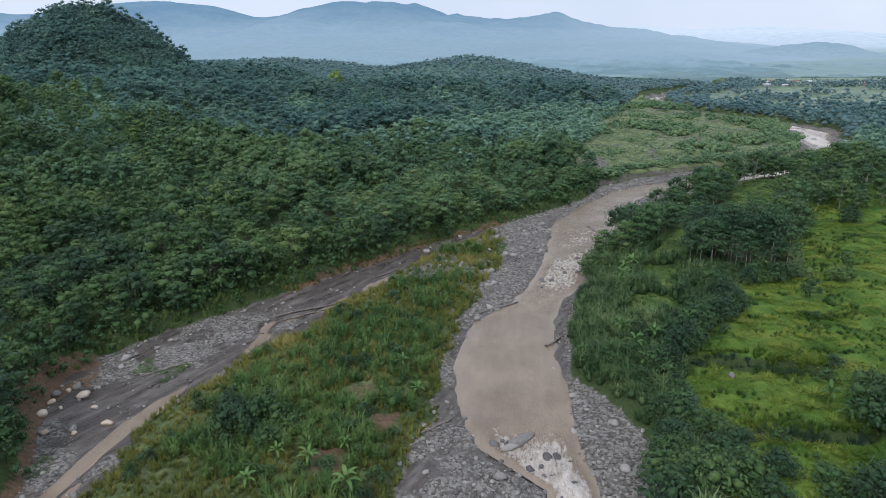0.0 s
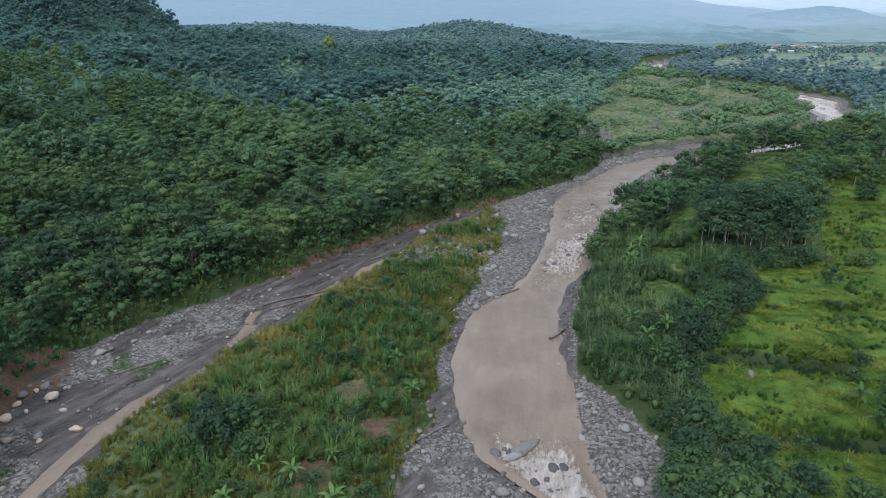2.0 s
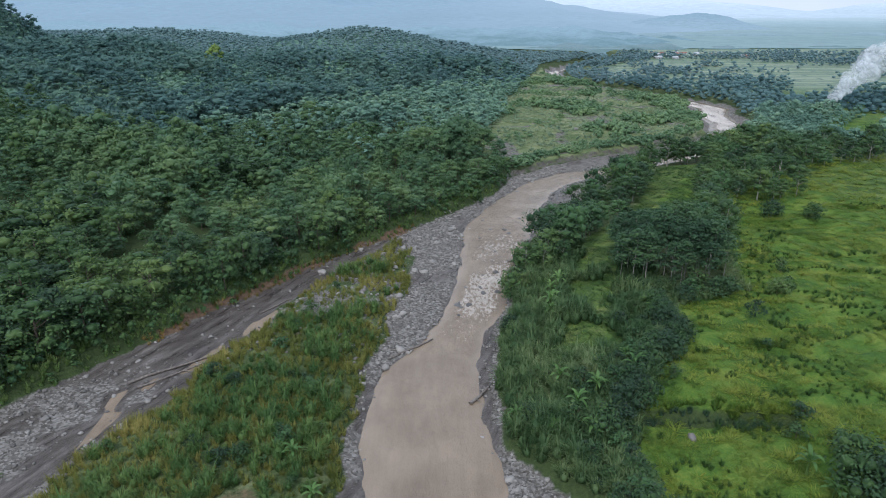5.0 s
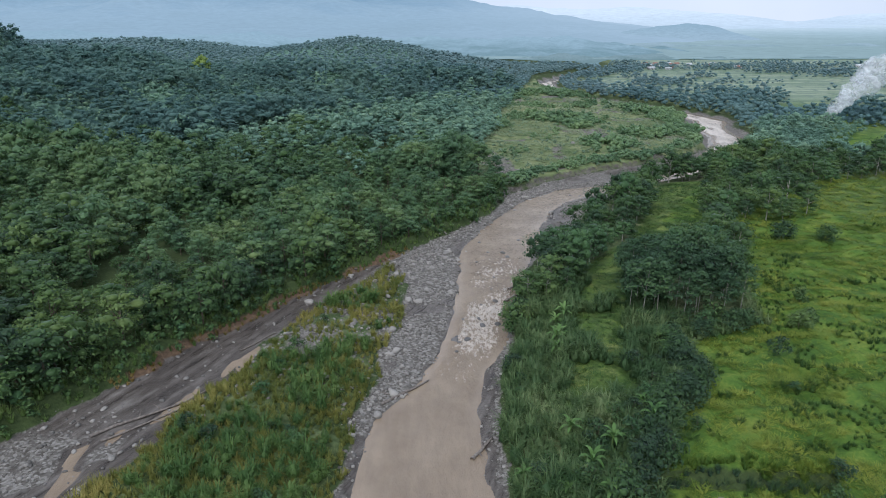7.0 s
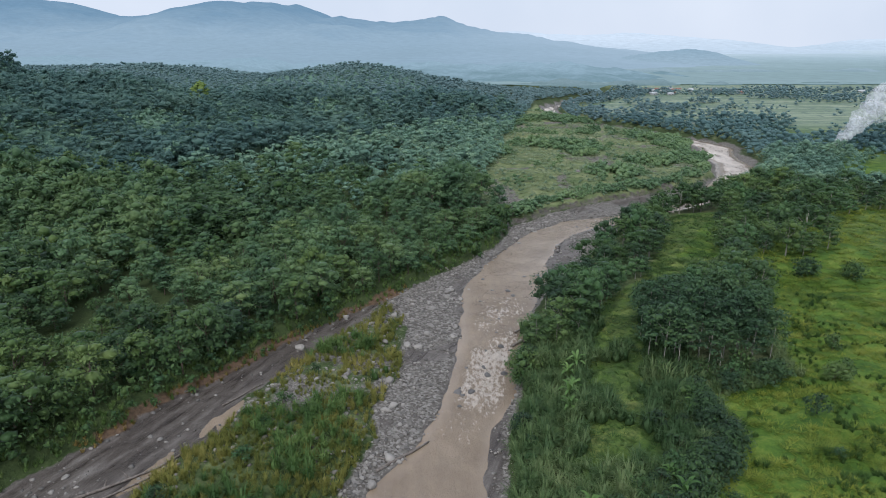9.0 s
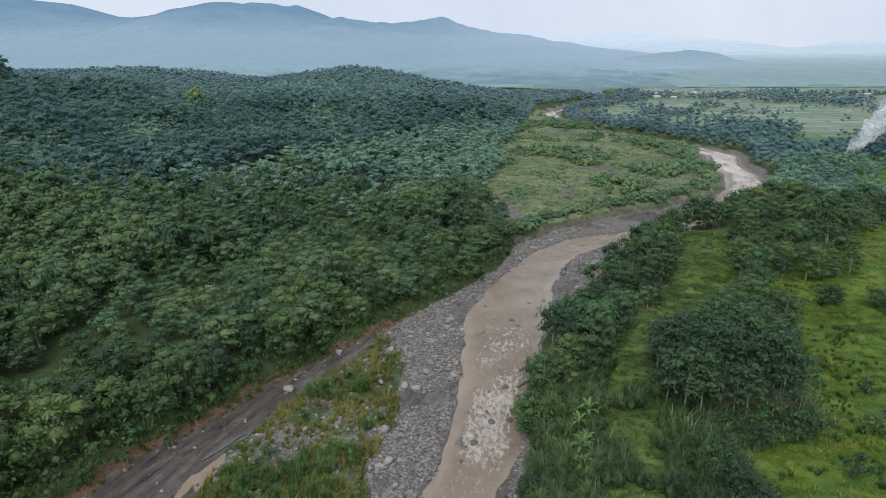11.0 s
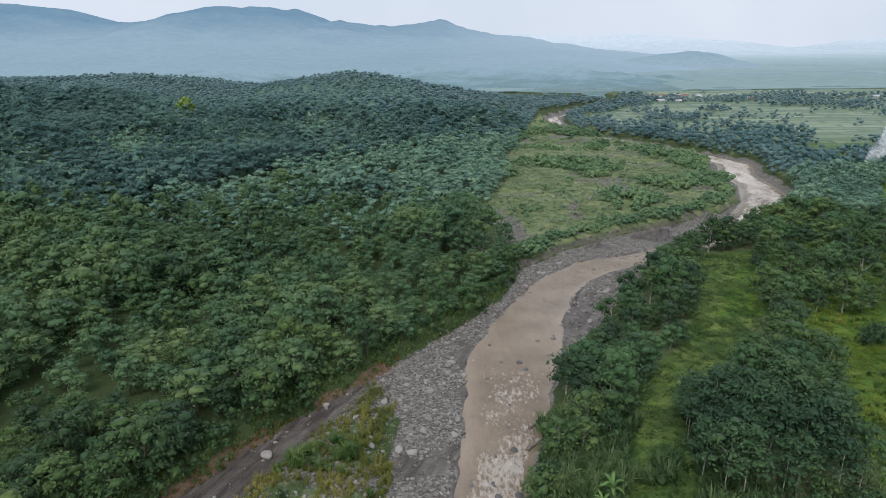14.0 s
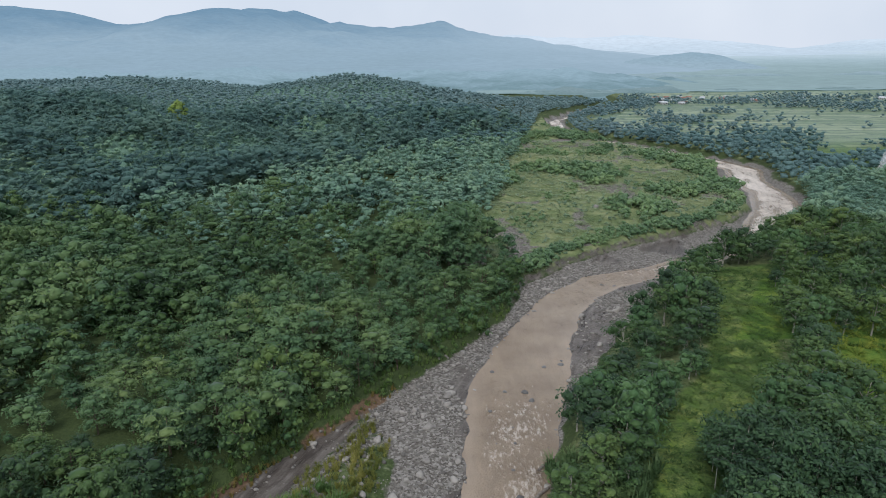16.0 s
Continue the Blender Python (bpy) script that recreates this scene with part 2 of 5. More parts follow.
    paddy = blend(n, l, 0.5, plots.outputs["Color"], calc(n, l, "MULTIPLY_ADD", mid, 0.6, 0.7), "MULTIPLY")
    pmask = calc(n, l, "MULTIPLY", sep2.outputs[1], 1.0, clamp=True)
    col = blend(n, l, pmask, col, paddy)
    mudm = mask(sep.outputs[1])
    col = blend(n, l, mudm, col, mud)
    l.new(col, b.inputs["Base Color"])
    wet = calc(n, l, "MULTIPLY_ADD", calc(n, l, "MULTIPLY", mudm, calc(n, l, "SUBTRACT", 1.25, silt)), -0.75, 0.92)
    l.new(calc(n, l, "MULTIPLY_ADD", pmask, -0.45, wet), b.inputs["Roughness"])
    hgt = calc(n, l, "ADD", calc(n, l, "MULTIPLY", fine, 0.7), calc(n, l, "MULTIPLY", vor.outputs["Distance"], 0.3))
    hgt = calc(n, l, "ADD", hgt, calc(n, l, "MULTIPLY", calc(n, l, "MULTIPLY", silt, mudm), 1.2))
    bump(n, l, hgt, 0.7, 0.25, b)
    return m


GROUND = ground_material()


def water_material():
    m, n, l, b = principled("muddy_water", 0.12, 0.5)
    geo = n.new("ShaderNodeNewGeometry")
    pos = geo.outputs["Position"]
    foam = n.new("ShaderNodeVertexColor")
    foam.layer_name = "foam"
    mp = n.new("ShaderNodeMapping")
    mp.inputs["Scale"].default_value = (1.0, 0.45, 1.0)
    l.new(pos, mp.inputs["Vector"])
    f1 = tex_noise(n, l, mp.outputs[0], 1.9, 9, 0.72)
    f2 = tex_noise(n, l, pos, 0.12, 3)
    body = ramp(n, l, f2, [(0.25, (0.190, 0.142, 0.098)), (0.75, (0.295, 0.230, 0.165))])
    fm = calc(n, l, "SUBTRACT", calc(n, l, "MULTIPLY_ADD", foam.outputs[0], 0.40, f1), 0.755)
    fm = calc(n, l, "MULTIPLY", fm, 3.1, clamp=True)
    mp2 = n.new("ShaderNodeMapping")
    mp2.inputs["Scale"].default_value = (1.0, 0.22, 1.0)
    l.new(pos, mp2.inputs["Vector"])
    streak = tex_noise(n, l, mp2.outputs[0], 0.9, 5, 0.65)
    body = blend(n, l, 1.0, body, calc(n, l, "MULTIPLY_ADD", streak, 0.4, 0.8), "MULTIPLY")
    col = blend(n, l, fm, body, (0.70, 0.63, 0.56))
    l.new(col, b.inputs["Base Color"])
    l.new(calc(n, l, "MULTIPLY_ADD", fm, 0.5, 0.14), b.inputs["Roughness"])
    h = calc(n, l, "MULTIPLY", f1, calc(n, l, "MULTIPLY_ADD", foam.outputs[0], 2.6, 0.5))
    bump(n, l, h, 0.75, 0.3, b)
    return m


WATER = water_material()


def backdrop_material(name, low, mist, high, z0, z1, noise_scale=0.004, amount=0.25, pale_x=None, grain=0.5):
    """Far mountain slopes: plain distance with the haze before it painted into a glowing colour."""
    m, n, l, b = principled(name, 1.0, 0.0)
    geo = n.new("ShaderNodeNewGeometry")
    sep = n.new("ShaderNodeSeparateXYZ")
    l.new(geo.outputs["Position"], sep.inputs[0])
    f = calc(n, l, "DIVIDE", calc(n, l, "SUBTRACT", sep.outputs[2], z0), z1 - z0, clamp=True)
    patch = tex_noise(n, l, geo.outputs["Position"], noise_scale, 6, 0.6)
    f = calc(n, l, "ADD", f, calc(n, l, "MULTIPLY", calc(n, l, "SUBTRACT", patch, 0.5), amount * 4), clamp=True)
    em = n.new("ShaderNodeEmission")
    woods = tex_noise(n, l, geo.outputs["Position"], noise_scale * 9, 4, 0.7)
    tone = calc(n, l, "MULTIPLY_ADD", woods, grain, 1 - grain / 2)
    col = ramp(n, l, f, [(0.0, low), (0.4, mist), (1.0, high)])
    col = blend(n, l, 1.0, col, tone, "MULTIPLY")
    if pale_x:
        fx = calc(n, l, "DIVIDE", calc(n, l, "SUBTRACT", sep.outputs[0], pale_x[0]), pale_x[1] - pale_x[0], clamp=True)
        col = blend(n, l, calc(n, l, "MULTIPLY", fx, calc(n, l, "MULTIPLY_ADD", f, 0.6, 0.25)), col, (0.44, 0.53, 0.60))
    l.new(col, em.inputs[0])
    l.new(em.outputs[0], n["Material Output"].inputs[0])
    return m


# ---- mesh helpers ----
def mesh_np(name, verts, faces, material, smooth=False):
    """A mesh from an array of vertices and an array of faces with one number of corners."""
    verts, faces = np.asarray(verts, np.float32), np.asarray(faces, np.int32)
    me = bpy.data.meshes.new(name)
    me.vertices.add(len(verts))
    me.vertices.foreach_set("co", verts.ravel())
    k = faces.shape[1]
    me.loops.add(faces.size)
    me.loops.foreach_set("vertex_index", faces.ravel())
    me.polygons.add(len(faces))
    me.polygons.foreach_set("loop_start", np.arange(0, faces.size, k, dtype=np.int32))
    if smooth:
        me.polygons.foreach_set("use_smooth", np.ones(len(faces), bool))
    me.materials.append(material)
    me.update(calc_edges=True)
    me.validate()
    return me


def colour_layer(me, name, rgba):
    at = me.color_attributes.new(name, "FLOAT_COLOR", "POINT")
    at.data.foreach_set("color", np.asarray(rgba, np.float32).ravel())


def part(name, me, parent, label=""):
    ob = new(name, me)
    ob.parent = parent
    return tagged(ob, label)


def joined(pieces):
    """One array of vertices and one of triangles from many."""
    vs, fs, at = [], [], 0
    for v, f in pieces:
        vs.append(v)
        fs.append(f + at)
        at += len(v)
    return np.concatenate(vs), np.concatenate(fs)


def scattered(variants, which, places, sizes, turns, stretch=None):
    """Many copies of a few shapes laid into one pair of arrays."""
    out, at = [], 0
    fs = []
    for k, (v, f) in enumerate(variants):
        idx = np.nonzero(which == k)[0]
        if not len(idx):
            continue
        c, s = np.cos(turns[idx]), np.sin(turns[idx])
        sc = sizes[idx]
        hs = sc if stretch is None else sc * stretch[idx]
        x = (v[None, :, 0] * c[:, None] - v[None, :, 1] * s[:, None]) * sc[:, None] + places[idx, 0:1]
        y = (v[None, :, 0] * s[:, None] + v[None, :, 1] * c[:, None]) * sc[:, None] + places[idx, 1:2]
        z = v[None, :, 2] * hs[:, None] + places[idx, 2:3]
        out.append(np.stack([x, y, z], -1).reshape(-1, 3))
        base = at + np.arange(len(idx)) * len(v)
        fs.append((f[None] + base[:, None, None]).reshape(-1, 3))
        at += len(idx) * len(v)
    return np.concatenate(out), np.concatenate(fs)


def smooth(a, b, x):
    t = np.clip((np.asarray(x, float) - a) / (b - a), 0, 1)
    return t * t * (3 - 2 * t)


_rng = np.random.default_rng(5)
_LAT = _rng.random((257, 257))


def vnoise(x, y, size, octaves=3):
    """Smooth value noise in 0..1 over the plan, with features of about the given size."""
    x, y = np.asarray(x, float), np.asarray(y, float)
    total, amp, norm = 0, 1.0, 0
    for o in range(octaves):
        u, v = x / size + 17.3 * o, y / size + 9.1 * o
        i, j = np.floor(u).astype(int), np.floor(v).astype(int)
        a, b = u - i, v - j
        a, b = a * a * (3 - 2 * a), b * b * (3 - 2 * b)
        g = lambda p, q: _LAT[p % 256, q % 256]
        total = total + amp * ((g(i, j) * (1 - a) + g(i + 1, j) * a) * (1 - b) + (g(i, j + 1) * (1 - a) + g(i + 1, j + 1) * a) * b)
        norm += amp
        amp, size = amp * 0.5, size * 0.5
    return total / norm


# ---- the plan: lines across the valley as x over y ----
def line(*pts, wave=0.0):
    p = np.array(pts, float)
    return lambda y: np.interp(y, p[:, 1], p[:, 0]) + wave * (vnoise(y, np.asarray(y) * 0 + p[0, 0] * 3, 5, 3) - 0.5)


water_left = line((3, 20), (4, 45), (4, 55), (-3, 61), (-5.6, 66), (-7.8, 73), (-8.8, 83), (-8, 95), (-3, 103), (0.4, 114), (3.2, 129), (4.2, 143), (4.6, 155),
                  (10, 169), (17, 183), (24, 195), (34, 205), (50, 211), (66, 221), (82, 234), (93, 252), (106, 275), (112, 292), (113, 311), (122, 334),
                  (112, 370), (92, 410), (72, 445), (73, 480), (76, 524), (108, 580), (150, 640), wave=1.6)
water_right = line((8, 20), (9, 45), (8.5, 56), (6.5, 62), (6, 70), (5, 77), (4, 82), (4, 88), (3, 97), (5, 106), (9, 115), (10.4, 126), (14, 137), (16.6, 148),
                   (20, 160), (23, 172), (27, 184), (32, 192), (38.5, 198), (49, 204), (70, 216), (89, 231), (108, 250), (119, 275), (123, 292), (125, 311), (136, 334),
                   (124, 370), (102, 410), (80, 445), (81, 480), (86, 524), (120, 580), (165, 640), wave=1.6)
bank_left = line((-50, 20), (-50, 46), (-54, 53), (-60, 61), (-62, 68), (-61, 74), (-54, 87), (-45, 100), (-37, 112), (-29, 124), (-19, 139), (-9, 151), (0, 164), (7, 173), (13, 183),
                 (19, 199), (30, 212), (48, 225), (66, 236), (85, 248), (99, 264), (106, 290), (108, 311), (117, 334), (110, 370), (90, 410), (70, 445),
                 (71, 480), (74, 524), (106, 580), (148, 640), wave=3.0)
isle_left = line((-41, 20), (-43, 47), (-44, 57), (-43, 67), (-39, 77), (-35, 87), (-32, 98), (-29, 108), (-24, 122), (-18, 134), (-11, 148), wave=4.0)
isle_right = line((-12, 20), (-12, 52), (-11, 62), (-11, 81), (-11, 93), (-9, 107), (-8, 118), (-7, 130), (-8, 142), (-11, 148), wave=4.0)
bank_right = line((16, 20), (16, 56), (15.5, 64), (12.5, 71), (9, 75), (6, 79), (6.4, 88), (6.6, 97), (8.6, 106), (11, 115), (12, 126), (15, 138), (18.5, 148),
                  (24.5, 160), (31, 171), (39, 183), (45.5, 193), (54, 203), (72, 216), (91, 231), (110, 250), (123, 275), (127, 292), (130, 311), (140, 334),
                  (126, 370), (104, 410), (82, 445), (83, 480), (88, 524), (122, 580), (167, 640), wave=2.5)
forest_right = line((60, 0), (60, 196), (18, 205), (9, 219), (9, 240), (18, 265), (25, 294), (29, 335), (36, 372), (44, 405), (52, 440), (60, 480), (66, 505), (74, 540), (106, 590), (150, 645), (300, 760), (500, 900))
hill_foot = line((-158, 0), (-138, 120), (-114, 194), (-100, 243), (-74, 268), (-52, 315), (-28, 362), (20, 402), (46, 440), (54, 480), (30, 560), (-50, 700), (-200, 1200))
field_left = line((18, 40), (18, 58), (20, 79), (25, 88), (32, 98), (33, 108), (48, 114), (50, 132), (57, 145), (60, 160))
lane_mid = line((20, 85), (20, 102), (21.8, 110), (25, 119), (30.5, 135), (43.5, 150), (50, 162), (56, 176), (60, 187), (68, 200))
stream_mid = line((-46, 20), (-46, 47), (-47, 54), (-46, 61), (-44, 70), (-42, 79), (-41, 85), (-42, 89), (-38, 93), (-34, 98), (-31, 104), (-27, 113), (-22.5, 123), (-16, 136), (-9, 146))


def slope_scale(f, y):
    d = (f(y + 1.0) - f(y - 1.0)) / 2.0
    return 1.0 / np.sqrt(1 + d * d)


def hills(x, y):
    """Two wooded ridges with a misty hollow between them, and a steep conical hill."""
    d = (hill_foot(y) - x) * slope_scale(hill_foot, y)
    n = vnoise(x, y, 80, 3)
    gully = np.abs(vnoise(x * 0.8 + y * 0.5, y * 0.5 - x * 0.3, 46, 2) - 0.5) * 2
    front = smooth(2, 70, d) * (11 + 9 * smooth(-90, -240, x)) * (0.72 + 0.4 * n + 0.22 * gully)
    front = front * (1 - 0.55 * smooth(395, 500, y) * smooth(-260, -120, x))
    behind = 19 * np.exp(-((x + 62) / 95.0) ** 2 - ((y - 590) / 62.0) ** 2)
    lobe = 8 * np.exp(-((x - 12) / 34.0) ** 2 - ((y - 462) / 34.0) ** 2) * (0.8 + 0.5 * vnoise(x, y, 26, 2))
    z = front + behind + lobe
    r = np.hypot((x + 289) / 57.0, (y - 382) / 62.0)
    z = z + 44 * np.clip(1 - r, 0, 1) ** 0.6 * (0.85 + 0.3 * vnoise(x, y, 30, 2))
    z = z + 3.0 * (vnoise(x + 90, y, 34, 2) - 0.5) * smooth(8, 40, bank_left(y) - x)
    return z * (1 - smooth(650, 770, y))


def ground_z(x, y):
    x, y = np.asarray(x, float), np.asarray(y, float)
    small = vnoise(x, y, 2.2, 3) - 0.5
    med = vnoise(x, y, 12, 2) - 0.5
    wl_, wr_ = water_left(y), water_right(y)
    sl = slope_scale(water_left, y)
    z = 0.32 + 0.35 * small + 0.3 * med
    # dry gravel falls to the water's edge, the bed lies below
    din = np.minimum(x - wl_, wr_ - x) * sl
    z = z * smooth(-0.2, -4.0, din) + (1 - smooth(-0.2, -4.0, din)) * (0.10 + 0.2 * small)
    z = np.where(din > -1.5, z - 0.9 * smooth(-1.2, 1.0, din), z)
    run = smooth(2.4, 1.0, np.abs(x - stream_mid(y) + 1.2 * (vnoise(y, y * 0 + 3, 9, 2) - 0.5))) * (y < 146)
    z = z * (1 - run) + (0.03 - 0.10 * smooth(68, 60, y) + 0.6 * (vnoise(x * 1.3, y * 0.13, 1.2, 2) - 0.5)) * run
    # the long vegetated bar between the two channels
    di = np.minimum(x - isle_left(y), isle_right(y) - x)
    z = z + np.where(y < 149, smooth(-0.5, 5.0, di) * (1.2 + 1.0 * med), 0)
    # cut bank on the forest side
    dl = (bank_left(y) - x) * slope_scale(bank_left, y)
    z = z + smooth(-0.4, 2.2, dl) * (2.3 + 0.8 * med) + hills(x, y) + 0.01 * np.clip(dl, 0, 120)
    onplain = smooth(2, 8, dl) * smooth(-4, 4, x - forest_right(y)) * (y > 196)
    z = z + onplain * 1.6 * (vnoise(x + 11, y, 13, 3) - 0.5) * (1 - 0.8 * plain_track(x, y))
    # bank on the field side
    dr = (x - bank_right(y)) * slope_scale(bank_right, y)
    z = z + smooth(-0.3, 2.0, dr) * 1.6 + smooth(3, 16, dr) * 1.5 + 0.3 * med * smooth(2, 8, dr)
    # sunken terraces in the near field
    terrace = smooth(18.5, 20, x) * smooth(40, 38.5, x) * smooth(81.5, 80.8, y)
    z = z - 1.3 * terrace * smooth(45, 50, y) - 0.7 * terrace * smooth(67.2, 66.4, y)
    tuss = smooth(0, 3, x - field_left(y)) * smooth(175, 160, y)
    z = z + tuss * (1.5 * (1 - 2 * np.abs(vnoise(x * 0.55 + y * 0.25, y * 1.5 - x * 0.2, 6.0, 3) - 0.5)) - 1.1)
    z = z + 0.10 * np.sin((x * 0.6 + y) * 7.0) * tilled(x, y)
    far = smooth(700, 2600, y)
    return z * (1 - far) + far * 4


def spaced(lo, hi, fine_lo, fine_hi, step, grow=1.12):
    mid = list(np.arange(fine_lo, fine_hi + 1e-6, step))
    up, d, v = [], step, fine_hi
    while v < hi:
        d = d * grow
        v = v + d
        up.append(v)
    dn, d, v = [], step, fine_lo
    while v > lo:
        d = d * grow
        v = v - d
        dn.append(v)
    return np.array(dn[::-1] + mid + up)


def grid_faces(nx, ny):
    i = np.arange(nx - 1)[None, :] + np.arange(ny - 1)[:, None] * nx
    return np.stack([i, i + 1, i + 1 + nx, i + nx], -1).reshape(-1, 4)


TILLED = ((-15.7, 62.3, 2.2, 2.6), (-19.5, 53.9, 2.6, 2.2), (-20.0, 69.1, 2.4, 3.0))


def tilled(x, y):
    """Small hand-dug plots on the near end of the bar."""
    m = np.asarray(x, float) * 0
    for cx, cy, rx, ry in TILLED:
        m = np.maximum(m, smooth(1.15, 0.75, np.hypot((x - cx) / rx, (y - cy) / ry) + 0.7 * (vnoise(x, y, 2.0, 2) - 0.5)))
    return m


plain_track_mid = line((17.1, 196), (16.7, 214), (22, 220), (34.8, 221), (44.6, 227), (53.2, 234), (59.4, 260), (66.7, 300), (81.4, 360), (96, 424))


def plain_track(x, y):
    """A trodden track over the upstream plain, with its side path to the river."""
    x, y = np.asarray(x, float), np.asarray(y, float)
    wob = 1.4 * (vnoise(x, y, 5, 2) - 0.5)
    d = np.abs(x - plain_track_mid(y)) * slope_scale(plain_track_mid, y) + wob
    spur = np.hypot((x - 17.5) / 2.2, (y - 212) / 11.0)
    return np.maximum(smooth(1.5, 0.5, d) * (y > 214) * (y < 400) * (0.45 + 0.55 * smooth(0.3, 0.55, vnoise(x, y, 9, 2))), smooth(1.2, 0.7, spur + 0.4 * wob))


def zones(x, y):
    """How far each place is gravel, mud, field, scrub and bare earth."""
    wl_, wr_, bl, br = water_left(y), water_right(y), bank_left(y), bank_right(y)
    il, ir = isle_left(y), isle_right(y)
    s_br, s_bl = slope_scale(bank_right, y), slope_scale(bank_left, y)
    inside = smooth(-0.8, 0.8, (x - bl) * s_bl) * smooth(-0.8, 0.8, (br - x) * s_br) * smooth(640, 600, y)
    on_isle = smooth(-1.2, 1.2, np.minimum(x - il, ir - x)) * (y < 149)
    gravel = inside * (1 - on_isle)
    channel = smooth(-1, 1, il - x) * smooth(-1, 1, x - bl) * (y < 150)
    stony = smooth(0.32, 0.56, vnoise(x, y, 7, 3)) * channel * smooth(98, 86, y) * smooth(-1.0, 1.5, np.abs(x - stream_mid(y)) - 1.2)
    mud = channel * (1 - stony)
    mud = np.maximum(mud, inside * smooth(2.2, 0.2, wl_ - x) * (x < wl_ + 2) * 0.8)
    mud = np.maximum(mud, inside * smooth(3.2, 0.8, x - wr_) * (x > wr_ - 2) * (y > 80) * (y < 110))
    mud = np.maximum(mud, gravel * smooth(0.55, 0.7, vnoise(x + 40, y, 9, 3)) * 0.75)
    mud = np.maximum(mud, smooth(1.2, 0.4, np.abs((bl - x) * s_bl - 0.7)) * (y > 188) * (y < 350) * 0.6)
    isle_scrub = on_isle * 0.45
    gravel = np.maximum(gravel, on_isle * smooth(88, 118, y) * (0.35 + 0.4 * smooth(0.4, 0.65, vnoise(x, y, 4, 3))))
    right = smooth(0, 2, (x - br) * s_br)
    lane = smooth(7.0, 5.0, np.abs(x - lane_mid(y)) * slope_scale(lane_mid, y)) * (y > 84) * (y < 205)
    field = smooth(-1.5, 1.5, x - field_left(y)) * right
    field = np.where(y > 165, right * smooth(18, 26, x - br) * (0.55 + 0.45 * smooth(0.35, 0.5, vnoise(x, y, 60, 2))) * smooth(420, 360, y), field)
    riser = (smooth(1.3, 0.5, np.abs(y - 81.0)) + smooth(1.3, 0.5, np.abs(y - 66.6))) * (x > 19) * (x < 40)
    field = np.maximum(field, 0.52 * lane * right) * (1 - 0.9 * np.clip(riser, 0, 1))
    scrub = smooth(-3, 3, x - forest_right(y)) * smooth(-1, 1, bl - x) * (y > 190) * smooth(600, 480, y) * 0.75
    scrub = np.maximum(scrub, isle_scrub)
    scrub = np.maximum(scrub, right * 0.5) * (1 - np.clip(riser, 0, 1))
    slope_floor = smooth(0, 30, hill_foot(y) - x)
    earth = smooth(1.2, 0.2, np.abs(x - bl + 0.2)) * (y < 215) * (0.3 + 0.6 * smooth(80, 60, y))
    track = np.hypot((x - 20) / 3.0, (y - 221) / 12.0)
    gravel = np.maximum(gravel, smooth(1.2, 0.6, track + 0.9 * (vnoise(x, y, 5, 2) - 0.5)) * 0.9)
    gravel = np.maximum(gravel, 0.6 * plain_track(x, y))
    waste = smooth(0.60, 0.68, vnoise(x + 25, y, 11, 3)) * (x > forest_right(y)) * (x < bl - 1) * (y > 200) * (y < 420)
    gravel = np.maximum(gravel, 0.7 * waste)
    slip = np.hypot((x + 61) / 4.5, (y - 63) / 11.0)
    earth = np.maximum(earth, smooth(1.2, 0.6, slip))
    earth = np.maximum(earth, 0.5 * tilled(x, y))
    plot = np.hypot((x + 17) / 6.0, (y - 60) / 11.0)
    earth = np.maximum(earth, smooth(1.3, 0.6, plot) * smooth(0.5, 0.62, vnoise(x, y, 3, 3)) * 0.8)
    dry_strip = smooth(1.5, 0.4, np.abs(x - bl + 0.2)) * (y > 104) * (y < 152) * smooth(0.35, 0.55, vnoise(x, y, 6, 2))
    earth = np.maximum(earth, dry_strip)
    rubble = smooth(1.1, 0.6, np.hypot((x - 13) / 13.0, (y - 214) / 14.0)) * smooth(0.5, 0.62, vnoise(x, y, 7, 2)) * (x < bl)
    gravel = np.maximum(gravel, rubble)
    paddy = smooth(330, 400, y) * smooth(0, 10, x - br - 14)
    paddy = np.maximum(paddy, smooth(1.05, 0.9, np.hypot((x - 133) / 22.0, (y - 226) / 26.0)))
    return gravel, mud, field, scrub, earth, paddy, slope_floor


GX = spaced(-3200, 3200, -72, 74, 0.85, 1.06)
GY = spaced(-400, 4200, 42, 225, 0.85, 1.045)
gx, gy = np.meshgrid(GX, GY)
gz = ground_z(gx, gy)
me = mesh_np("ground", np.stack([gx, gy, gz], -1).reshape(-1, 3), grid_faces(len(GX), len(GY)), GROUND, True)
zg, zm, zf, zs, ze, zp, zh = (v.ravel() for v in zones(gx, gy))
colour_layer(me, "zone", np.stack([zg, zm, zf, zs], -1))
colour_layer(me, "zone_bare", np.stack([ze, zp, zh, ze * 0 + 1], -1))
tagged(new("ground", me), "valley floor of gravel, mud, scrub and green fields", "ground", kind="structure")


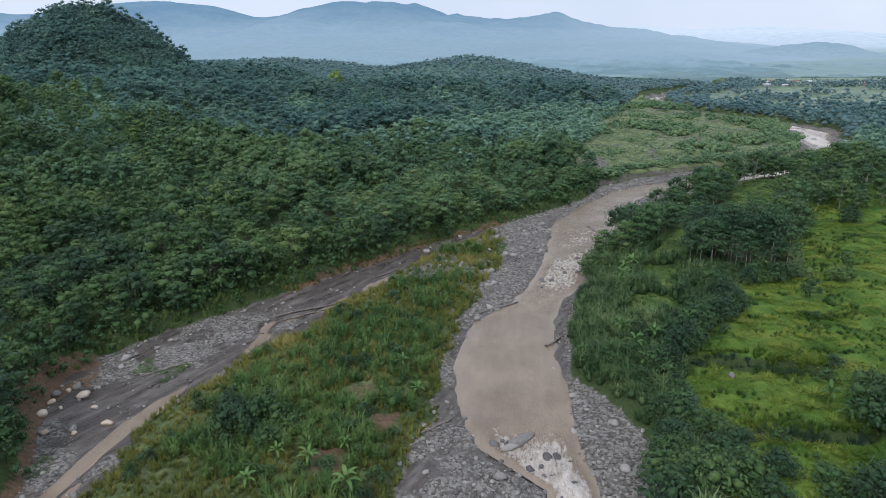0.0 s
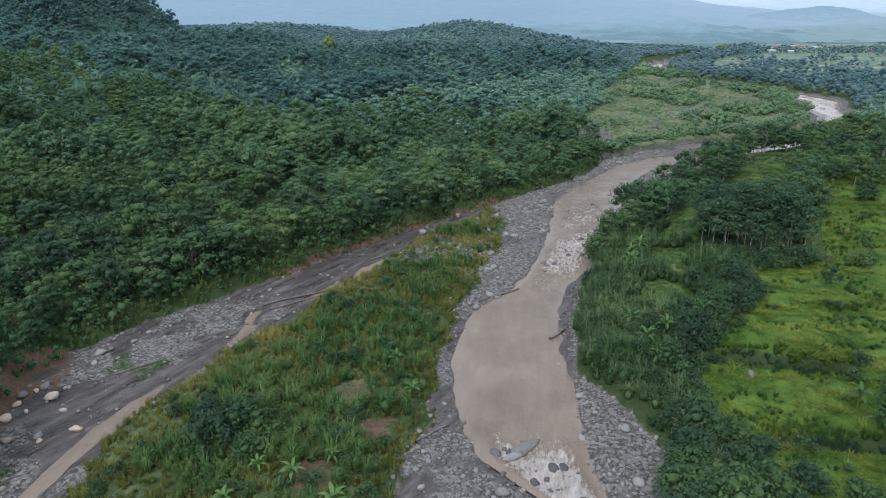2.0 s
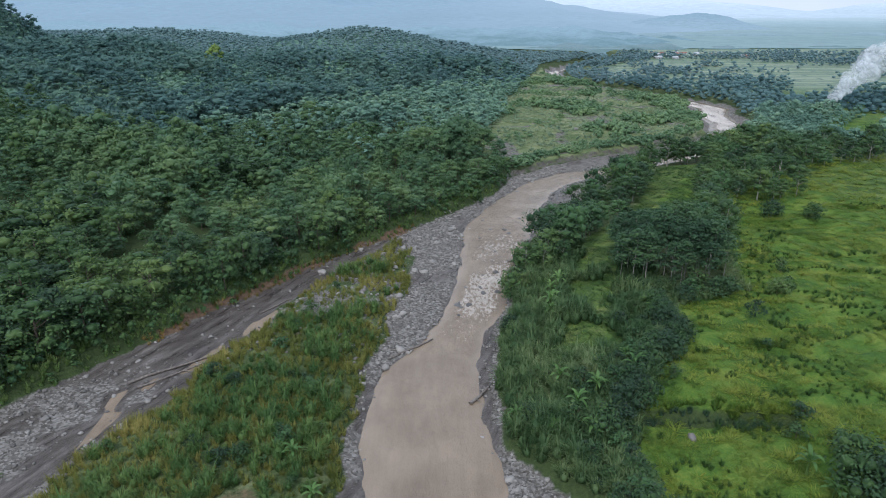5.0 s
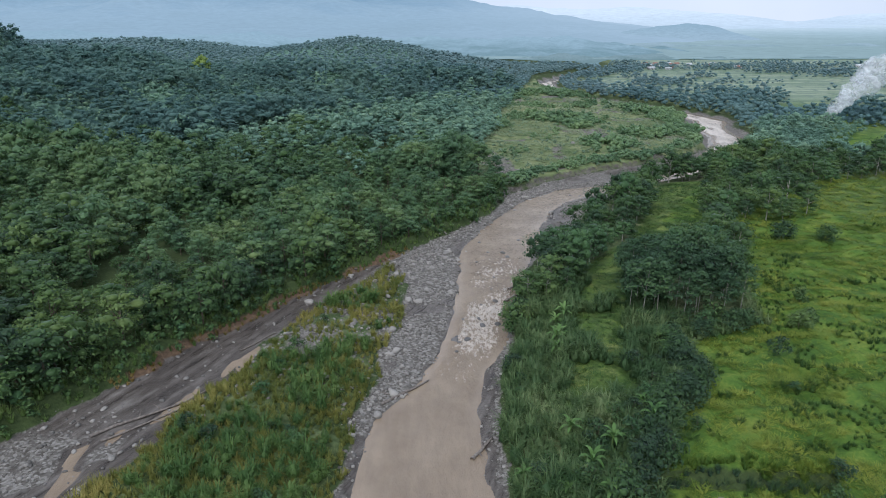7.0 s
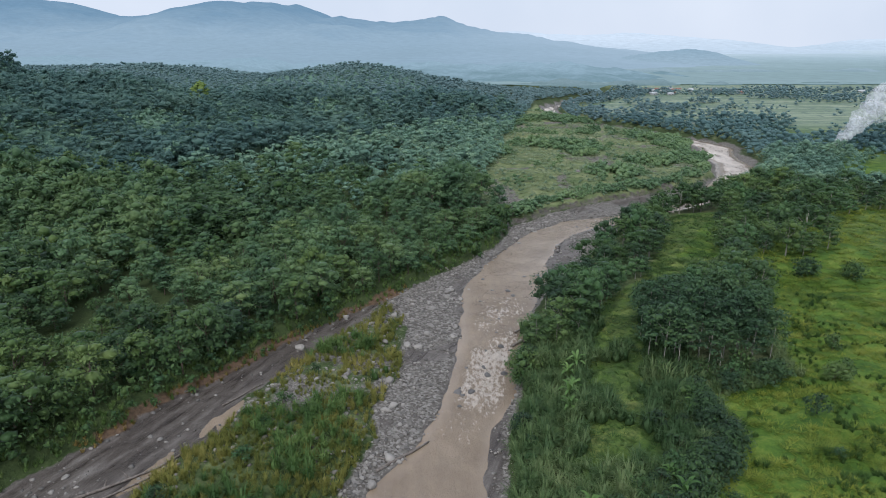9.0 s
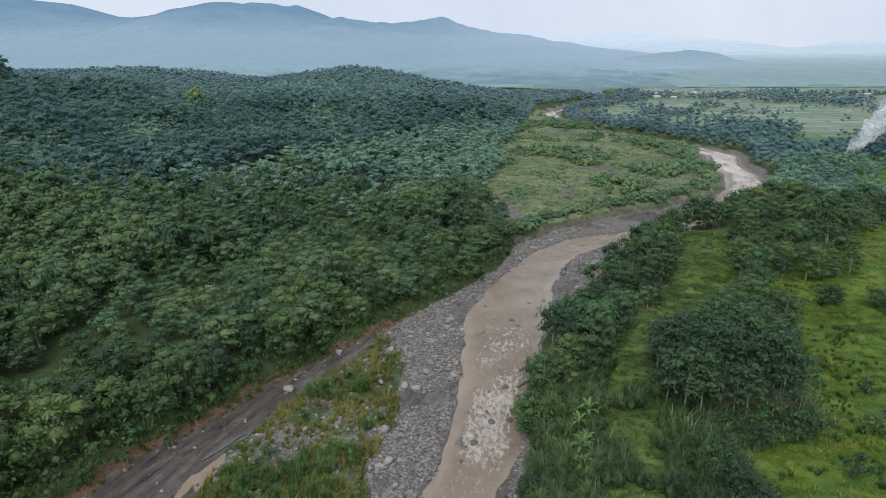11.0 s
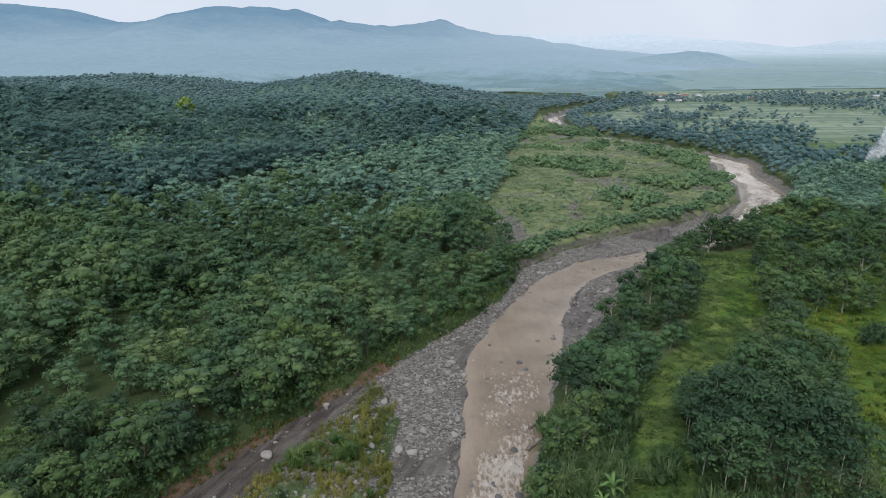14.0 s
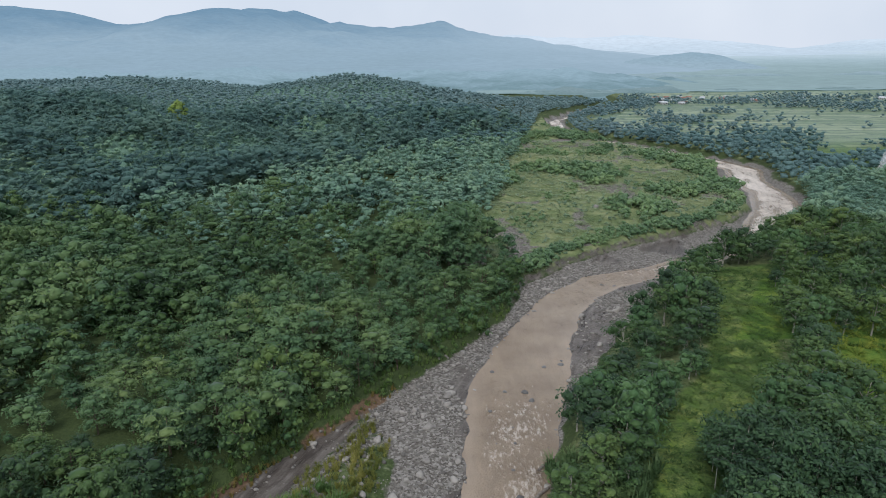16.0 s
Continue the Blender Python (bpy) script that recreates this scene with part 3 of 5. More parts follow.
def build_river():
    ys = np.concatenate([np.arange(-120, 20, 4.0), np.arange(20, 240, 0.5), np.arange(240, 640, 3.0)])
    u = np.linspace(-0.12, 1.12, 34)
    yy, uu = np.meshgrid(ys, u, indexing="ij")
    xx = water_left(yy) * (1 - uu) + water_right(yy) * uu
    rough = np.interp(yy, [20, 50, 54, 63, 68, 92, 98, 104, 109, 114, 126, 131, 150, 160, 185, 195, 204, 214, 235, 300, 640],
                      [0.7, 0.95, 1.1, 0.95, 0.24, 0.2, 0.3, 0.45, 0.5, 0.9, 0.9, 0.75, 0.6, 0.3, 0.15, 0.3, 0.45, 0.85, 1.1, 1.15, 1.1])
    rough = rough * (0.45 + 1.0 * vnoise(xx, yy * 0.5, 3.0, 2)) * smooth(-0.05, 0.25, uu) * smooth(1.1, 0.85, uu)
    zz = 0.0 + rough * 0.8 * (vnoise(xx, yy * 0.6, 1.6, 3) - 0.5)
    me = mesh_np("river", np.stack([xx, yy, zz], -1).reshape(-1, 3), grid_faces(len(u), len(ys)), WATER, True)
    colour_layer(me, "foam", np.stack([rough] * 3 + [rough * 0 + 1], -1))
    tagged(new("river_water", me), "muddy brown river with pale rapids", "river", kind="structure")


build_river()


def build_stream():
    """Shallow braided water that fills the hollows of the side channel."""
    ys = np.arange(20, 146, 0.8)
    half = 2.6 * smooth(146, 118, ys) + 0.1
    u = np.linspace(-1, 1, 7)
    xx = stream_mid(ys)[:, None] + half[:, None] * u[None, :]
    yy = np.repeat(ys[:, None], 7, 1)
    me = mesh_np("stream", np.stack([xx, yy, xx * 0 + 0.02], -1).reshape(-1, 3), grid_faces(7, len(ys)), WATER, True)
    colour_layer(me, "foam", np.tile([0.1, 0.1, 0.1, 1], (len(ys) * 7, 1)))
    tagged(new("stream_water", me), "shallow muddy water threading the side channel", "stream", kind="structure")


build_stream()


# ---- plants ----
def ico(sub=1):
    bm = bmesh.new()
    bmesh.ops.create_icosphere(bm, subdivisions=sub, radius=1)
    v = np.array([x.co[:] for x in bm.verts])
    f = np.array([[x.index for x in p.verts] for p in bm.faces])
    bm.free()
    return v, f


ICO1, ICO2 = ico(1), ico(2)


def leaves(rng, centres, normals, size, droop=0.3):
    """A bent four-cornered leaf spray at each centre, facing along its normal."""
    k = len(centres)
    nrm = normals + rng.normal(0, 0.45, (k, 3))
    nrm /= np.linalg.norm(nrm, axis=1)[:, None]
    ref = rng.normal(size=(k, 3))
    a = np.cross(nrm, ref)
    a /= np.linalg.norm(a, axis=1)[:, None]
    b = np.cross(nrm, a)
    s = (size * rng.uniform(0.5, 1.5, k))[:, None]
    p0 = centres - a * s
    p1 = centres + b * s * 0.55 + nrm * s * 0.12
    p2 = centres + a * s - nrm * s * droop
    p3 = centres - b * s * 0.55 + nrm * s * 0.12
    v = np.stack([p0, p1, p2, p3], 1).reshape(-1, 3)
    i = np.arange(k)[:, None] * 4
    f = np.concatenate([i + [0, 1, 2], i + [0, 2, 3]])
    return v, f


def crown(seed, radius, height, base, clumps, per_clump, leaf, flat=0.75, core=True, swell=1.0, small=1.0):
    """A tree crown: uneven clumps of foliage, each a core and a shell of leaf sprays."""
    rng = np.random.default_rng(seed)
    bits = []
    for c in range(clumps):
        t = (c + 0.5) / clumps
        zz = base + (height - base) * (0.15 + 0.8 * t)
        rr = radius * math.sqrt(max(0.05, 1 - (2 * (0.15 + 0.8 * t) - 0.85) ** 2)) * rng.uniform(0.45, 0.8)
        ang = c * 2.4 + rng.uniform(-0.5, 0.5)
        if c == clumps - 1:
            rr = 0.1 * radius
        ctr = np.array([rr * math.cos(ang), rr * math.sin(ang), zz])
        cr = radius * rng.uniform(0.38, 0.6) * small
        if core:
            v, f = ICO1
            wob = 1 + rng.uniform(-0.25, 0.2, (len(v), 1))
            bits.append((v * wob * cr * swell * [0.82, 0.82, 0.82 * flat] + ctr, f))
        d = rng.normal(size=(per_clump, 3))
        d[:, 2] = d[:, 2] * 0.8 + 0.35
        d /= np.linalg.norm(d, axis=1)[:, None]
        pos = ctr + d * cr * rng.uniform(0.65, 1.32, (per_clump, 1)) * [1, 1, flat]
        up = d * 0.7 + [0, 0, 0.6]
        bits.append(leaves(rng, pos, up, leaf))
    return joined(bits)


def tube(points, radii, sides=6):
    """A tapered tube along a path."""
    pts = np.array(points, float)
    rings = []
    for i, p in enumerate(pts):
        d = pts[min(i + 1, len(pts) - 1)] - pts[max(i - 1, 0)]
        d /= np.linalg.norm(d)
        a = np.cross(d, [0.3, 0.9, 0.1] if abs(d[2]) > 0.8 else [0, 0, 1])
        a /= np.linalg.norm(a)
        b = np.cross(d, a)
        th = np.arange(sides) * 2 * math.pi / sides
        rings.append(p + radii[i] * (np.cos(th)[:, None] * a + np.sin(th)[:, None] * b))
    v = np.concatenate(rings)
    f = []
    for i in range(len(pts) - 1):
        for j in range(sides):
            q = [i * sides + j, i * sides + (j + 1) % sides, (i + 1) * sides + (j + 1) % sides, (i + 1) * sides + j]
            f += [[q[0], q[1], q[2]], [q[0], q[2], q[3]]]
    last = (len(pts) - 1) * sides
    f += [[last, last + j, last + j + 1] for j in range(1, sides - 1)]
    return v, np.array(f)


def trunk(seed, height, r, limbs=4, spread=1.6):
    rng = np.random.default_rng(seed)
    lean = rng.uniform(-0.3, 0.3, 2)
    pts = [(lean[0] * t * t, lean[1] * t * t, height * t - 0.4 * (t == 0)) for t in (0, 0.3, 0.6, 1.0)]
    bits = [tube(pts, [r, r * 0.8, r * 0.6, r * 0.25])]
    for k in range(limbs):
        a = k * 2.4 + rng.uniform(-0.4, 0.4)
        z0 = height * rng.uniform(0.45, 0.75)
        s = spread * rng.uniform(0.7, 1.1)
        bits.append(tube([(0, 0, z0), (s * 0.5 * math.cos(a), s * 0.5 * math.sin(a), z0 + 0.5), (s * math.cos(a), s * math.sin(a), z0 + 1.4)],
                         [r * 0.45, r * 0.33, r * 0.12], 5))
    return joined(bits)


def forest_spots(seed, step, y0, y1, keep, jitter=0.42):
    """Places on an uneven lattice over the part of the plan that keep() accepts."""
    rng = np.random.default_rng(seed)
    xs, ys = np.arange(-1100, 900, step), np.arange(y0, y1, step)
    x, y = np.meshgrid(xs, ys)
    x = (x + rng.uniform(-jitter, jitter, x.shape) * step).ravel()
    y = (y + rng.uniform(-jitter, jitter, y.shape) * step).ravel()
    seen = (x > -1.0 * y - 16) & (x < 0.80 * y + 45)
    x, y = x[seen], y[seen]
    ok = keep(x, y, rng)
    return x[ok], y[ok], rng


def in_forest(x, y):
    return ((bank_left(y) - x) * slope_scale(bank_left, y) > 1.2) & (x < forest_right(y))


def tree_mesh(v_f, name, material):
    return mesh_np(name, v_f[0], v_f[1], material)


def plain_tree(name, crown_me, trunk_me):
    base = new(name)
    part("trunk", trunk_me, base)
    part("crown", crown_me, base)
    return base


BROAD = [crown(10 + k, 2.7 + 0.3 * (k % 3), 6.6, 1.4, 12, 58, 0.20, (0.62, 0.8, 0.5)[k % 3], swell=0.74, small=0.86) for k in range(6)]
BROAD_NEAR = [crown(20 + k, 2.9, 6.6, 1.0, 9, 30, 0.27, (0.6, 0.8, 0.5)[k % 3], swell=0.82, small=0.88) for k in range(6)]
LOW_NEAR = [crown(25 + k, 1.8, 2.5, -0.2, 2, 24, 0.26, 0.7, swell=0.82) for k in range(5)]
BROAD_MID = [crown(30 + k, 2.8, 7.2, 0.6, 5, 16, 0.42, (0.65, 0.85, 0.55)[k % 3], swell=0.86, small=0.95) for k in range(6)]
LOW_MID = [crown(35 + k, 2.6, 3.0, -0.4, 2, 14, 0.42, 0.6, swell=0.9) for k in range(5)]
BROAD_FAR = [crown(50 + k, 2.6, 5.0, -0.4, 3, 11, 0.34, 0.8, swell=1.0, small=1.0) for k in range(6)]
SHRUB = [crown(70 + k, 1.5, 2.0, 0.1, 6, 48, 0.16, 0.8, swell=0.55, small=0.85) for k in range(4)]
FEATHER = [crown(80 + k, 2.7, 10.4, 3.6, 15, 52, 0.22, 0.42, swell=0.6, small=0.85) for k in range(4)]


def stand(x, y, z, turn, size, tall=1.0):
    return Matrix.Translation((x, y, z)) @ Matrix.Rotation(turn, 4, "Z") @ Matrix.Diagonal((size, size, size * tall, 1))


def planted(name, meshes, xs, ys, sizes, talls, turns, kinds, label_of, category, group):
    """Plants as things of their own: a trunk and a crown each, on shared meshes."""
    protos = {}
    for i in range(len(xs)):
        m = stand(xs[i], ys[i], float(ground_z(xs[i], ys[i])), turns[i], sizes[i], talls[i])
        k = int(kinds[i]) % len(meshes)
        if k in protos:
            ob = copy_thing(protos[k], m)
        else:
            ob = protos[k] = plain_tree(name, *meshes[k])
        ob.matrix_basis = m
        tagged(ob, label_of(i), category, group)


def forest_size(x, y, rng):
    """Low plantation with taller, darker stands."""
    patch = smooth(0.38, 0.72, vnoise(x, y, 24, 2))
    row = np.exp(-((y - 268 - 0.15 * x) / 9.0) ** 2) * (x > -70) * (x < 12)
    clump = np.exp(-((x - 1) / 9.0) ** 2 - ((y - 206) / 8.0) ** 2)
    foot = np.exp(-(((hill_foot(y) - x) - 8) / 14.0) ** 2)
    return (0.52 + 0.32 * patch + 0.40 * row + 0.5 * clump + 0.25 * foot) * rng.uniform(0.75, 1.25, len(x))


def build_forest():
    leafs = (LEAF, LEAF_DARK, LEAF_LIGHT, LEAF, LEAF_DARK, LEAF)
    crowns = [tree_mesh(c, "crown", m) for c, m in zip(BROAD, leafs)]
    trunks = [tree_mesh(trunk(90 + k, 5.5, 0.16), "trunk", BARK) for k in range(3)]
    def near_keep(x, y, r):
        edge = (bank_left(y) - x) * slope_scale(bank_left, y)
        stand_ = smooth(0.42, 0.62, vnoise(x, y, 24, 2))
        p = np.maximum(0.92 * smooth(20, 8, edge) * (y < 190), 0.8 + 0.2 * stand_)
        return in_forest(x, y) & (r.random(len(x)) < p * (1 - smooth(205, 268, y)))

    x, y, rng = forest_spots(1, 4.5, 44, 268, near_keep)
    z = ground_z(x, y)
    edge = (bank_left(y) - x) * slope_scale(bank_left, y)
    size = forest_size(x, y, rng) * 1.4 * (0.75 + 0.25 * smooth(0, 5, edge))
    size = np.maximum(size, rng.uniform(0.55, 1.2, len(x)) * (0.65 + 0.6 * vnoise(x, y, 9, 2)) * smooth(24, 14, edge) * (y < 165))
    tall = rng.uniform(0.7, 1.15, len(x))
    turn = rng.uniform(0, 6.28, len(x))
    kind = rng.integers(0, 6, len(x))
    order = np.argsort(edge + 0.05 * y)
    near, rest = order[:295], order[295:]
    # From y 135 on the crowns take the lightened leaf copies.
    crowns_back = [tree_mesh(c, "crown", m) for c, m in zip(BROAD, (LEAF_STAND_HAZED, LEAF, LEAF_STAND_PALE_HAZED, LEAF_STAND_HAZED, LEAF_STAND_HAZED, LEAF_STAND_PALE_HAZED))]
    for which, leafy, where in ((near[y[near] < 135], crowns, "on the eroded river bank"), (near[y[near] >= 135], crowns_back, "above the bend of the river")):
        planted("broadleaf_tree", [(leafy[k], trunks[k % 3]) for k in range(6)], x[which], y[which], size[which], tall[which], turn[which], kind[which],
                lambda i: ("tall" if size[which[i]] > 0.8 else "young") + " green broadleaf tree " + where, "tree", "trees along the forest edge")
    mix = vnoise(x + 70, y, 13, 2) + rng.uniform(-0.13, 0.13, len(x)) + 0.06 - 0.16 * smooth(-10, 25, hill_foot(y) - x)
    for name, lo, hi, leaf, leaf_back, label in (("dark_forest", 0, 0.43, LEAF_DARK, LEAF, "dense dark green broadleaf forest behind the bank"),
                                                 ("green_forest", 0.43, 0.60, LEAF, LEAF_STAND_HAZED, "dense mid-green broadleaf forest behind the bank"),
                                                 ("pale_forest", 0.60, 2, LEAF_LIGHT, LEAF_STAND_PALE_HAZED, "pale yellow-green trees among the forest")):
        # The back part repeats each tone in a lighter copy, for haze.
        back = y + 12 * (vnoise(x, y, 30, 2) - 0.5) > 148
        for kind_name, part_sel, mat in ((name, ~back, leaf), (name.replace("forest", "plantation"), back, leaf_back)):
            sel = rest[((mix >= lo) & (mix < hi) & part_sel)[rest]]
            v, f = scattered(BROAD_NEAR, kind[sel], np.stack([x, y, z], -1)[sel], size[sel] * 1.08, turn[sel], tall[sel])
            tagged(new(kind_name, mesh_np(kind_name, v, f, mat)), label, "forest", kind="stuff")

    x, y, rng = forest_spots(7, 3.2, 44, 268, lambda x, y, r: in_forest(x, y) & (r.random(len(x)) < 0.6 * (1 - smooth(205, 268, y))))
    v, f = scattered(LOW_NEAR, rng.integers(0, 5, len(x)), np.stack([x, y, ground_z(x, y)], -1), rng.uniform(0.5, 1.15, len(x)), rng.uniform(0, 6.28, len(x)), rng.uniform(0.8, 1.3, len(x)))
    ex, ey, _ = forest_spots(17, 1.9, 46, 205, lambda x, y, r: (np.abs((bank_left(y) - x) * slope_scale(bank_left, y) - 3.0) < 3.0) & (r.random(len(x)) < 0.9))
    ev, ef = scattered(LOW_NEAR, rng.integers(0, 5, len(ex)), np.stack([ex, ey, ground_z(ex, ey)], -1), rng.uniform(0.4, 1.05, len(ex)), rng.uniform(0, 6.28, len(ex)), rng.uniform(0.9, 1.6, len(ex)))
    tagged(new("bank_thicket", mesh_np("bank_thicket", ev, ef, LEAF)), "dense green thicket at the foot of the forest edge", "thicket", kind="stuff")
    tagged(new("forest_understorey", mesh_np("forest_understorey", v, f, LEAF_LOW)), "lighter green young growth between the trees", "undergrowth", kind="stuff")
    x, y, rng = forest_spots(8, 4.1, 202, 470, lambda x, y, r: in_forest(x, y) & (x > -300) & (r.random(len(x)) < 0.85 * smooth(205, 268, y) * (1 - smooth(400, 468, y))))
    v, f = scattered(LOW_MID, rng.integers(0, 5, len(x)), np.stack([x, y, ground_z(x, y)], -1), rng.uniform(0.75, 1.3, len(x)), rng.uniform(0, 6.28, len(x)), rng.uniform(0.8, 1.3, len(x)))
    tagged(new("slope_understorey", mesh_np("slope_understorey", v, f, LEAF_FAR_LOW_HAZED)), "young growth covering the plantation floor, paled and blued for haze", "undergrowth", kind="stuff")

    x, y, rng = forest_spots(2, 4.9, 202, 470, lambda x, y, r: in_forest(x, y) & (x > -330) & (r.random(len(x)) < (0.3 + 0.7 * smooth(0.38, 0.6, vnoise(x, y, 30, 2))) * smooth(205, 268, y) * (1 - smooth(400, 468, y))))
    z = ground_z(x, y)
    rise = hill_foot(y) - x + rng.uniform(-14, 14, len(x))
    size = forest_size(x, y, rng) * np.where(rise > 0, 1.8, 1.5)
    kind, turn, tall = rng.integers(0, 6, len(x)), rng.uniform(0, 6.28, len(x)), rng.uniform(0.6, 0.95, len(x))
    for name, sel, leaf, label in (("plantation_forest", rise <= 0, LEAF_FAR_HAZED, "green plantation trees on the flat valley floor, paled for haze"),
                                   ("slope_forest", rise > 0, LEAF_SLOPE_HAZED, "forest covering the hill slopes, blued for haze")):
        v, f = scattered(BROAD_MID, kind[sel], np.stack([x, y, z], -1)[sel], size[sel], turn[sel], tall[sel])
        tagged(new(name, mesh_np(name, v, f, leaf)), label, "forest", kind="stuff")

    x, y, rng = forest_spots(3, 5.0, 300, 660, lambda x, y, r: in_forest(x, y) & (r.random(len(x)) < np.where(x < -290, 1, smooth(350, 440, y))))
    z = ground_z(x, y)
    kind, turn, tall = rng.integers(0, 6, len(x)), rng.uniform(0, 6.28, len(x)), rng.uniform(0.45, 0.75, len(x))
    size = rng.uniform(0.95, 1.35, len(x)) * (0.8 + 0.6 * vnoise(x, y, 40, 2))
    # Leaf colour steps paler with distance, standing in for haze.
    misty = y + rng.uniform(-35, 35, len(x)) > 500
    for name, sel, leaf, label in (("hill_forest", ~misty, LEAF_HILL_HAZED, "hazy blue-green forest on the wooded hills"), ("misty_forest", misty, LEAF_MIST, "forest on the furthest hill, paled and blued for haze")):
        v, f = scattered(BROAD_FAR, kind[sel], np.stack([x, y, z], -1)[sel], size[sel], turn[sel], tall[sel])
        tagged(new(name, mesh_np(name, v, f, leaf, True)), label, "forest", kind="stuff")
    rng = np.random.default_rng(9)
    x, y = np.meshgrid(np.arange(-356, -230, 3.8), np.arange(318, 400, 3.8))
    x, y = (x + rng.uniform(-1.3, 1.3, x.shape)).ravel(), (y + rng.uniform(-1.3, 1.3, y.shape)).ravel()
    ok = np.hypot((x + 289) / 57.0, (y - 382) / 62.0) < 1.02
    x, y = x[ok], y[ok]
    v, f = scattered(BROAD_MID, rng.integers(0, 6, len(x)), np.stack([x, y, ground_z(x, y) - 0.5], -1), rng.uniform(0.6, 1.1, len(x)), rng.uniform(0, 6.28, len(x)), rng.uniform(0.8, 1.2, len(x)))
    tagged(new("knoll_forest", mesh_np("knoll_forest", v, f, LEAF_SLOPE_HAZED)), "forest clothing a steep conical hill, blued for haze", "forest", kind="stuff")
    young = tree_mesh(crown(131, 3.8, 10.0, 1.5, 16, 44, 0.4, 0.85, small=0.8), "crown", LEAF_YOUNG)
    planted("flowering_tree", [(young, trunks[0])], [-127, -134], [384, 392], [1.15, 0.8], [1, 1], [0, 2], [0, 0],
            lambda i: "bright yellow-green tree standing on the dark forest slope", "tree", "yellow trees")


build_forest()


def right_side(x, y):
    return (x - bank_right(y)) * slope_scale(bank_right, y)


FAR_WOODS = ((205, 320, 46, 30), (160, 372, 26, 9), (245, 372, 50, 6), (120, 430, 16, 12), (150, 520, 16, 8), (115, 545, 18, 12), (230, 612, 110, 8), (330, 640, 90, 8), (160, 640, 60, 10),
             (128, 384, 30, 16), (172, 402, 30, 15), (92, 432, 16, 14), (300, 448, 40, 3), (215, 484, 30, 2.5), (330, 530, 60, 3))


def lane_half(y):
    return 5.4 + 1.0 * smooth(148, 162, y)


def in_right_wood(x, y):
    """Tree belts of the field side: along the water, beside the lane, and behind the fields."""
    d = right_side(x, y)
    lane = np.abs(x - lane_mid(y)) * slope_scale(lane_mid, y)
    belt = (d > 1.5 + 1.5 * (y > 155)) & (y > 124) & (x < lane_mid(y)) & (lane > lane_half(y))
    beside = (y > 131) & (y < 200) & (x > lane_mid(y)) & (x < field_left(y) + 2) & (lane > lane_half(y))
    back = (y > 162) & (x > lane_mid(y) + lane_half(y)) & (d > 1.5) & (d < 42 - 14 * smooth(240, 300, y))
    back = back & ((vnoise(x, y, 22, 2) > 0.47) | (d < 12))
    far = np.zeros(len(x), bool)
    for cx, cy, rx, ry in FAR_WOODS:
        far = far | (((x - cx) / rx) ** 2 + ((y - cy) / ry) ** 2 < 0.6 + 0.8 * vnoise(x, y, 18, 2))
    lone = ((vnoise(x, y, 3.0, 1) > 0.93) | ((vnoise(x * 0.5, y * 1.6, 26, 2) > 0.71) & (y > 430))) & (y > 330)
    far = far | lone
    strip = (d > 1) & (d < 22 - 12 * smooth(300, 380, y)) & (y > 205) & (y < 600)
    return belt | beside | back | ((far | strip) & (d > 1))


def build_right_woods():
    crowns = [tree_mesh(c, "crown", m) for c, m in zip(BROAD, (LEAF, LEAF_DARK, LEAF, LEAF_LIGHT, LEAF_LOW, LEAF))]
    trunks = [tree_mesh(trunk(190 + k, 5.5, 0.16), "trunk", BARK_PALE) for k in range(3)]
    x, y, rng = forest_spots(5, 3.7, 118, 290, lambda x, y, r: in_right_wood(x, y) & (r.random(len(x)) < 0.9))
    z = ground_z(x, y)
    size = rng.uniform(0.55, 1.15, len(x)) * (0.75 + 0.6 * vnoise(x, y, 14, 2))
    tall = rng.uniform(0.75, 1.15, len(x))
    turn = rng.uniform(0, 6.28, len(x))
    kind = rng.integers(0, 6, len(x))
    order = np.argsort(y + 0.3 * np.abs(x - 30))
    near, rest = order[:230], order[230:]
    planted("riverside_tree", [(crowns[k], trunks[k % 3]) for k in range(6)], x[near], y[near], size[near], tall[near], turn[near], kind[near],
            lambda i: "leafy green tree with pale trunk beside the grassy lane", "tree", "trees on the field side")
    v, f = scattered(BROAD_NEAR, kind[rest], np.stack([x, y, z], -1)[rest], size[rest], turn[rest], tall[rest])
    tagged(new("riverside_wood", mesh_np("riverside_wood", v, f, LEAF_FAR_HAZED)), "green trees along the far river bank, paled for haze", "wood", kind="stuff")
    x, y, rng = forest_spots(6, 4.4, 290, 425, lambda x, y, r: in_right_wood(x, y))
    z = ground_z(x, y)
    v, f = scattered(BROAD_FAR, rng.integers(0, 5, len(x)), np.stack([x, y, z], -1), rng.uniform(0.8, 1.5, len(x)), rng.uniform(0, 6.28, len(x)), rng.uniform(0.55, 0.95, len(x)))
    tagged(new("far_tree_lines", mesh_np("far_tree_lines", v, f, LEAF_HILL_HAZED, True)), "hazy tree clumps beyond the river bend", "wood", kind="stuff")
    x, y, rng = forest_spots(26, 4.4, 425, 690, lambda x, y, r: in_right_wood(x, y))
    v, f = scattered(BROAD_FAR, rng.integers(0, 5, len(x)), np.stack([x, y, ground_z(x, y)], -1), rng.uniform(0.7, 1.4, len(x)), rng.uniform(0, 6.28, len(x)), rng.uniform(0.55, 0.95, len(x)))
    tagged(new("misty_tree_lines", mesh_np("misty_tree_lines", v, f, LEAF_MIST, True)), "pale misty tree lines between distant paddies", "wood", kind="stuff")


build_right_woods()


